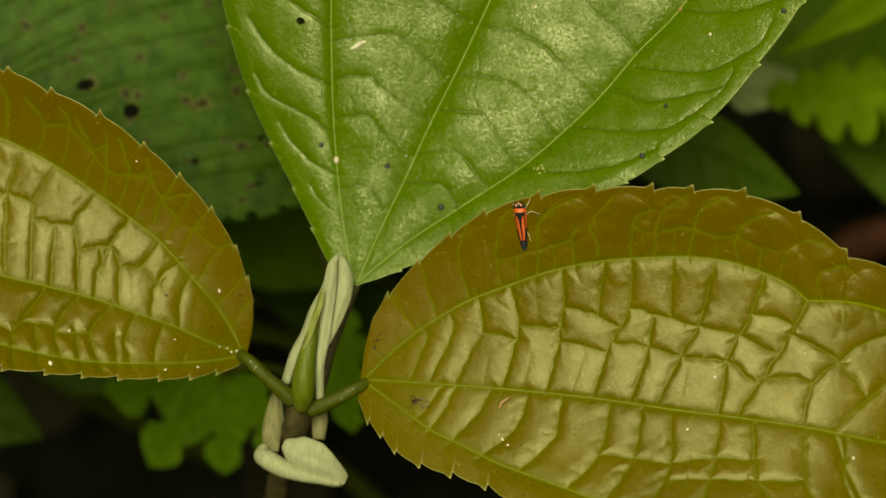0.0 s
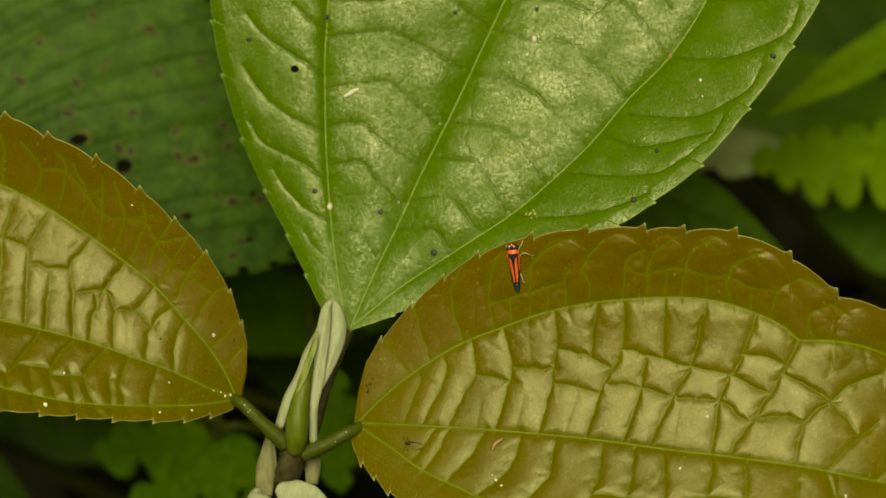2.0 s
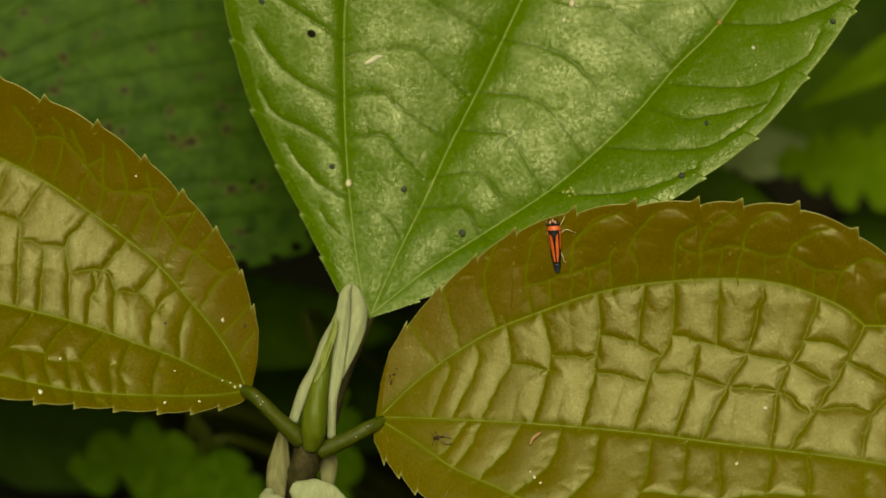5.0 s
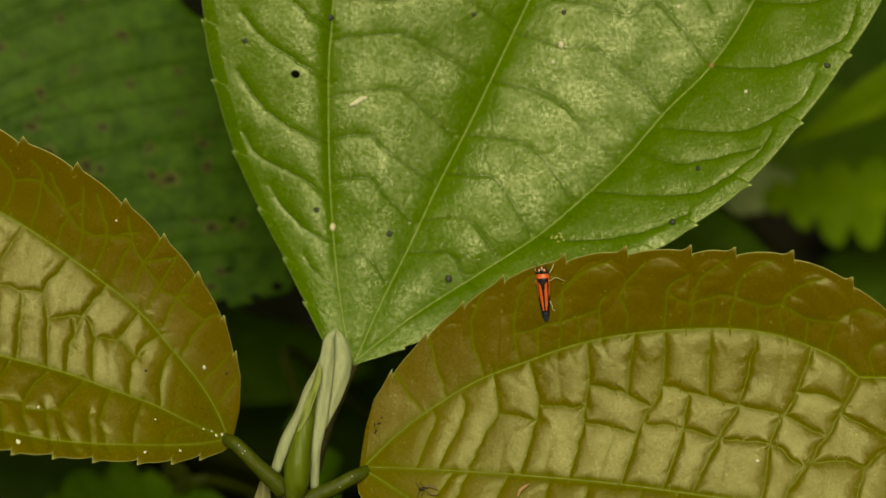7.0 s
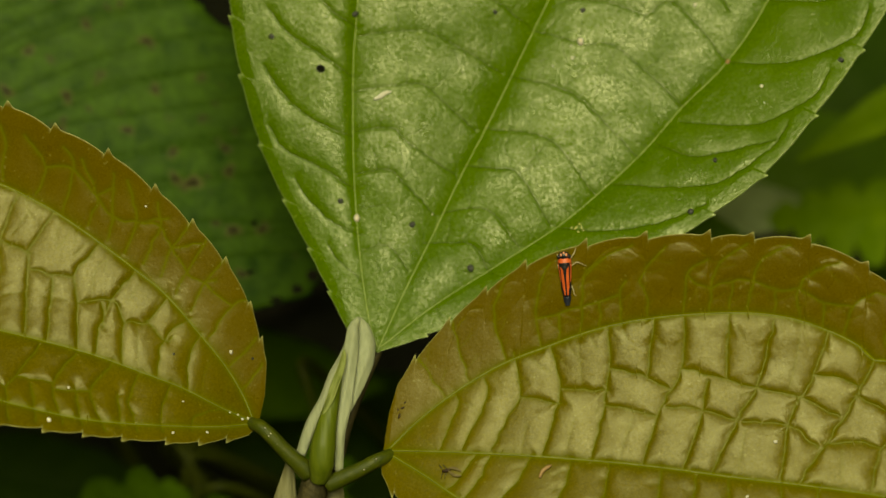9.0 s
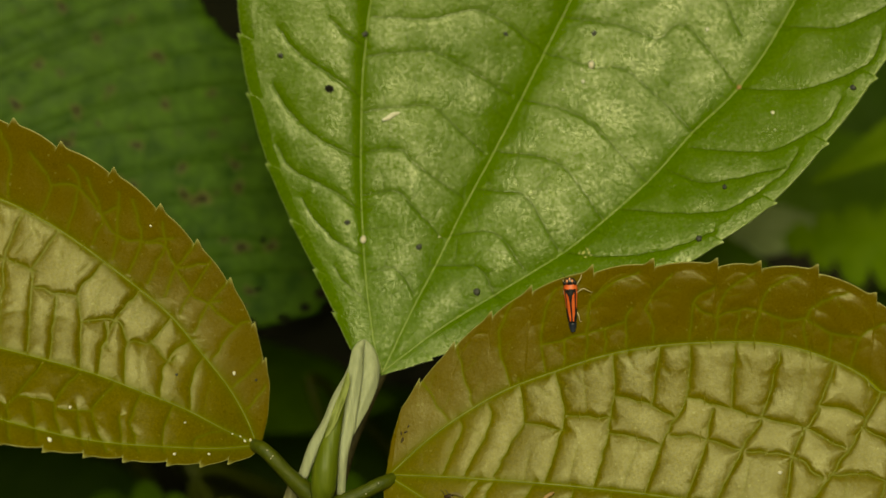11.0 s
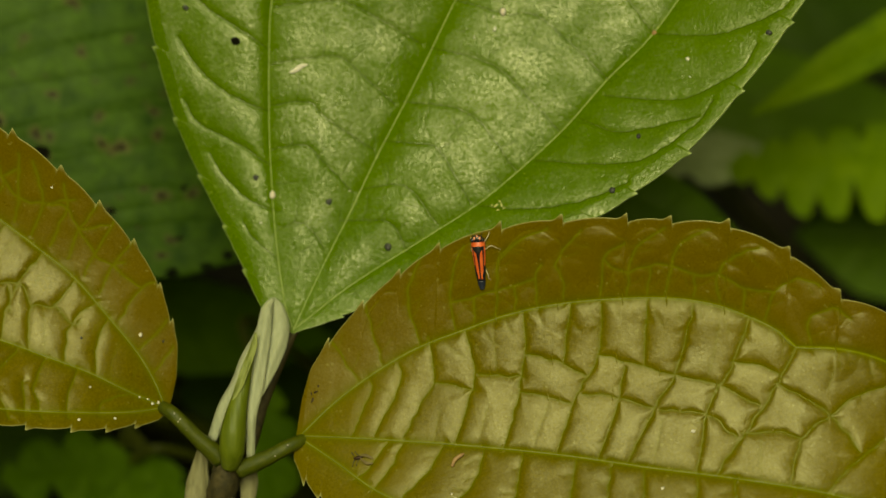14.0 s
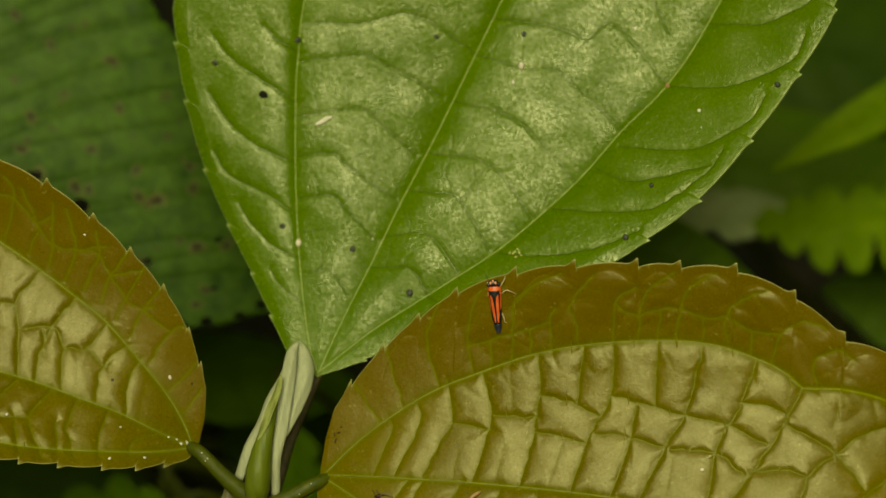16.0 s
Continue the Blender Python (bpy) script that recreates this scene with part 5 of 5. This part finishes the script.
# ---- plants behind, on the shoot's axes ----
def foliage(name, label, category, base, along, normal, hi, lo, bend, mat, rows, cols, veins=(), lobes=None, spots=(), holes=(), foot=None, stalk=0.0012, teeth=(), tooth=0.0, group="", thick=0.4, relief=None):
    """One leaf on its own stalk, which stands in the soil."""
    b = shoot(*base)
    ax = np.array(along, float) @ AXES
    nn = np.array(normal, float) @ AXES
    leaf = Leaf(b, ax, nn, bend, hi, lo, [((hi[0][0], 0), (hi[-1][0] * 0.5, 0.2), (hi[-1][0] * 0.98, 0))], cross=list(veins), lobes=lobes, teeth_hi=teeth, teeth_lo=teeth, tooth=tooth, relief=relief)
    end = np.array(foot if foot is not None else (b[0], b[1] + 0.02, 0.0), float)
    thing = tagged(empty(name, end), label, category, group)
    verts, faces, attrs = leaf.mesh(rows, cols, thick, spots, holes)
    blade = mesh_part("blade", verts, faces, mat, thing, attrs=attrs)
    v, f = leaf.rib(((hi[0][0], 0), (hi[-1][0] * 0.5, 0.2), (hi[-1][0] * 0.96, 0)), stalk * 500, 0.1, -0.1)
    mesh_part("midrib", v, f, mat, blade)
    start = leaf.at(hi[0][0] + 0.6, 0, -0.4)
    back = -leaf.u * 0.02
    mid = (start + end) / 2 + back * 0.6
    v, f = tube([start, start + back * 0.5, mid, end + (0, 0, -0.003)], [stalk * 0.8, stalk, stalk * 1.1, stalk * 1.3], 10)
    mesh_part("stalk", v, f, PETIOLE, thing)
    return thing


def pinnate(length, width, count, rise=0.7):
    return [((length * k / count, 0.0), (length * k / count + width * rise * 0.5, s * width * 0.55), (length * k / count + width * rise * 0.9, s * width * 0.95)) for k in range(1, count) for s in (1, -1)]


# spots on the big leaf: place along and across its blade, radius
SPOTS = [(24, -38.6, 0.9), (19.5, -41.2, 1.2), (17.8, -47.7, 1.0), (14.0, -48.8, 1.2), (16.5, -58.5, 0.9), (16.0, -61.4, 1.2), (21, -58, 0.8), (22, -67, 0.8), (18.3, -67.6, 0.9),
         (8.2, -68.4, 1.0), (8.7, -73.6, 0.9), (5.5, -59.6, 0.7), (9.2, -65.4, 0.6), (17.4, -50, 0.8), (0.9, -70, 0.8), (-1.7, -68.5, 0.8), (37, -33.5, 0.8), (42, -43, 0.8), (39.8, -53.2, 0.9), (29.6, -40, 0.9)]
SPOTS += [(33.5, -45.5, 0.7), (31.5, -54.8, 0.8), (24.4, -50.3, 0.8), (34, -62.6, 0.7), (30, -30, 0.9), (47, -37, 0.8), (12, -40, 0.8), (27, -63, 0.6)]
spot_dice = random.Random(12)
SPOTS += [(spot_dice.uniform(-3, 48), spot_dice.uniform(-80, -15), spot_dice.uniform(0.2, 0.6)) for _ in range(60)]
PLEATS = [((3.1 * k - 30, 0.0), (3.1 * k - 8 + math.sin(5 * k), -30.0), (3.1 * k + 2 + 1.4 * math.sin(3.3 * k), -58.0), (3.1 * k + 6 + 2 * math.sin(2.1 * k), -90.0)) for k in range(40) if k % 5 != 3] + [((8 * k, 0.0), (8 * k + 20, 30.0), (8 * k + 28, 56.0)) for k in range(12)]
foliage("spotted_leaf_plant", "large dull green leaf with brown spots and ragged edge", "plant", (-81.2, 35.4, -31.2), (0.0, 1.0, -0.05), (0.06, 0.0, 1.0),
        [(-10, 2), (-9, 18), (-5, 40), (0, 50), (20, 58), (50, 58), (80, 45), (110, 20), (125, 0.3)],
        [(-10, 2), (-8, 30), (-6.5, 55), (-5.6, 66), (-5.4, 73), (-4.2, 73.4), (-4.0, 77), (-3, 77.8), (-2.8, 81), (2, 84), (15, 86), (28, 82), (36, 74), (41, 69), (45, 63), (60, 52), (85, 40), (110, 20), (125, 0.3)],
        (0, 0.0, 0.06, -0.6, 0.2, -0.8), BACK_LEAF, 300, 260, PLEATS, spots=SPOTS, teeth=(-5, -3.8, -1.5, 1, 2.2, 5, 9, 10.5, 16, 20, 27, 33, 36, 43, 47, 55, 60, 70, 80, 92, 104), tooth=1.4, foot=(-0.13, 0.03, 0.0), stalk=0.002, relief=lambda p: (0.8, 0.06, 0.0, 3.0, 1.5, 1.0),
        holes=((19.4, -40.4, 1.15), (14.6, -48.6, 1.2), (5.4, -60.2, 0.6), (1.2, -71.5, 0.55), (9.5, -72.0, 0.5), (-4.6, -70.4, 0.9), (-3.4, -76.0, 0.8), (-1.4, -79.6, 0.8), (1.0, -82.4, 1.0), (-5.2, -66.0, 0.6)))

# lobed yellow-green leaves
LOW = "yellow-green leaf with rounded lobes, low beside the stem"
for base, along, length, wide, count in (((-19.0, -1.0, -70.0), (-1.0, -0.14, 0.0), 23.0, 6.5, 3.2), ((-21.0, -1.0, -71.0), (-0.56, -0.83, 0.0), 21.0, 6.0, 2.8),
                                         ((-18.0, -1.0, -72.0), (-0.05, -1.0, 0.0), 19.0, 5.0, 2.7), ((-16.0, 0.0, -71.0), (0.42, -0.9, 0.0), 18.5, 4.6, 2.6), ((2.5, 14.0, -71.0), (0.12, -1.0, 0.0), 26.0, 5.4, 3.6)):
    prof = [(0, 0.4), (0.15 * length, 0.7 * wide), (0.4 * length, wide), (0.7 * length, 0.95 * wide), (0.92 * length, 0.5 * wide), (length, 0.3)]
    foliage("lobed_leaf_plant", LOW, "plant", base, along, (0.05, 0.25, 1.0), prof, prof, (0, 0, 0, -5, 0, -8), LOW_LOBED_LEAF, 90, 34, pinnate(length, wide, 5), lobes=(count, 0.62), foot=(0.015 + 0.0004 * base[0], 0.08, 0.0), stalk=0.0008, group="low lobed leaves")
foliage("lobed_leaf_plant", "bright yellow-green frond with rounded lobes behind the green leaf", "plant", (140.0, 56.0, -81.0), (-0.98, -0.06, 0.0), (0.0, 0.25, 1.0),
        [(0, 0.5), (6, 10), (18, 14.5), (30, 13.5), (42, 10), (52, 4), (56, 0.5)], [(0, 0.5), (6, 5), (18, 7), (30, 6.5), (42, 5), (52, 3), (56, 0.5)], (0, 0, 0, -2, 0, -3), LOBED_LEAF, 190, 60,
        pinnate(56, 12, 8), lobes=(10.0, 0.62), foot=(0.16, 0.12, 0.0), group="lobed leaves")
foliage("grass_blade_plant", "bright green strap-shaped blade slanting behind the green leaf", "plant", (130.0, 84.5, -69.0), (-0.86, -0.50, 0.0), (0.1, 0.1, 1.0),
        [(0, 3.0), (8, 4.2), (20, 4.3), (34, 3.6), (50, 0.3)], [(0, 3.0), (8, 4.2), (20, 4.3), (34, 3.6), (50, 0.3)], (0, 0, 0, -1, 0, 6), LOBED_LEAF, 60, 20, foot=(0.17, 0.14, 0.0))
foliage("pale_leaf_plant", "pale grey-green glossy leaf in the undergrowth", "plant", (68.0, 52.5, -86.0), (0.98, 0.02, 0.0), (0.0, 0.35, 1.0),
        [(0, 0.3), (4, 4.5), (12, 6.5), (20, 5.5), (30, 0.3)], [(0, 0.3), (4, 3), (12, 4.5), (20, 4), (30, 0.3)], (0, 0, 0, -2, 0, -6), GREY_LEAF, 80, 30, pinnate(30, 6, 5), lobes=(2.3, 0.45), foot=(0.05, 0.1, 0.0))
foliage("broad_leaf_plant", "dark green leaf between the frond and the green leaf", "plant", (62.0, 67.0, -98.0), (0.99, -0.12, 0.0), (0.0, 0.35, 1.0),
        [(0, 0.3), (8, 8), (24, 13), (42, 12), (58, 7), (72, 0.3)], [(0, 0.3), (8, 8), (24, 13), (42, 11), (58, 7), (72, 0.3)], (0, 0, 0, -2, 0, -6), DEEP_LEAF, 60, 30, pinnate(72, 12, 8), foot=(0.06, 0.14, 0.0), group="undergrowth leaves")
foliage("broad_leaf_plant", "dark green pointed leaf in the undergrowth", "plant", (52.0, 52.0, -64.0), (0.84, -0.40, 0.0), (0.1, 0.3, 1.0),
        [(0, 0.3), (5, 5), (14, 7.5), (26, 6.5), (36, 3), (42, 0.3)], [(0, 0.3), (5, 7), (14, 11), (26, 10), (36, 5), (42, 0.3)], (0, 0, 0, -2, 0, -8), DEEP_LEAF, 80, 40, pinnate(50, 9, 7), foot=(0.03, 0.06, 0.0), group="undergrowth leaves")
foliage("broad_leaf_plant", "olive green leaf low in the undergrowth", "plant", (140.0, 38.0, -106.0), (-1.0, 0.10, 0.0), (0.0, 0.35, 1.0),
        [(0, 0.3), (6, 9), (16, 13), (28, 11), (40, 0.3)], [(0, 0.3), (6, 9), (16, 13), (28, 10), (40, 0.3)], (0, 0, 0, -2, 0, -5), DEEP_LEAF, 70, 40, pinnate(36, 10, 6), foot=(0.14, 0.05, 0.0), group="undergrowth leaves")
foliage("broad_leaf_plant", "green leaf low in the undergrowth, shade put into its dark colour", "plant", (-90.0, 1.0, -86.0), (0.90, -0.42, 0.0), (0.0, 0.35, 1.0),
        [(0, 0.3), (6, 6), (16, 9), (28, 7), (38, 0.3)], [(0, 0.3), (6, 6), (16, 9), (28, 7), (38, 0.3)], (0, 0, 0, -2, 0, -5), SHADED_LEAF, 70, 40, pinnate(38, 8, 6), foot=(-0.09, 0.02, 0.0), group="undergrowth leaves")
foliage("broad_leaf_plant", "dim green leaf deep behind the stem", "plant", (-30.0, 26.0, -92.0), (0.9, -0.1, 0.0), (0.0, 0.4, 1.0),
        [(0, 0.3), (8, 6), (20, 8), (34, 6), (46, 0.3)], [(0, 0.3), (8, 8), (20, 11), (34, 8), (46, 0.3)], (0, 0, 0, -2, 0, -5), LOW_LOBED_LEAF, 70, 40, pinnate(46, 9, 7), foot=(-0.03, 0.08, 0.0), group="undergrowth leaves")
foliage("broad_leaf_plant", "broad green leaf deep in the undergrowth, shade put into its dark colour", "plant", (70.0, 90.0, -116.0), (1.0, -0.08, 0.0), (0.0, 0.35, 1.0),
        [(0, 0.3), (10, 10), (30, 16), (55, 14), (80, 0.3)], [(0, 0.3), (10, 10), (30, 16), (55, 14), (80, 0.3)], (0, 0, 0, -2, 0, -5), SHADED_LEAF, 70, 40, pinnate(80, 14, 8), foot=(0.09, 0.16, 0.0), group="undergrowth leaves")

foliage("broad_leaf_plant", "green leaf deep behind the stem, shade put into its dark colour", "plant", (-14.0, 10.0, -112.0), (0.98, 0.12, 0.0), (0.0, 0.35, 1.0),
        [(0, 0.3), (8, 9), (24, 14), (42, 11), (56, 0.3)], [(0, 0.3), (8, 9), (24, 15), (42, 12), (56, 0.3)], (0, 0, 0, -2, 0, -5), SHADED_LEAF, 60, 30, pinnate(56, 12, 6), foot=(0.0, 0.11, 0.0), group="undergrowth leaves")
foliage("broad_leaf_plant", "green leaf deep under the bronze leaf, shade put into its dark colour", "plant", (-72.0, 6.0, -114.0), (0.98, -0.16, 0.0), (0.0, 0.35, 1.0),
        [(0, 0.3), (8, 7), (22, 11), (38, 9), (50, 0.3)], [(0, 0.3), (8, 8), (22, 12), (38, 9), (50, 0.3)], (0, 0, 0, -2, 0, -5), SHADED_LEAF, 60, 30, pinnate(50, 10, 6), foot=(-0.07, 0.1, 0.0), group="undergrowth leaves")


def dead_leaf(x, y, turn, length, width, mat, label):
    c, s = math.cos(radians(turn)), math.sin(radians(turn))
    pts = [(x + c * length * k, y + s * length * k, 0.004 + 0.012 * math.sin(3.1 * (k + 0.5)) ** 2) for k in (-0.5, -0.2, 0.2, 0.5)]
    v, f = sheet(pts, [(0, 0, 1)], [width * 0.2, width, width * 0.9, width * 0.05], 0.2, 0.0006)
    tagged(mesh_part("dead_leaf", v, f, mat), label, "dead leaf")


dead_leaf(0.079, 0.137, 15, 0.026, 0.010, RED_LITTER, "red-brown dead leaf curled on the soil")
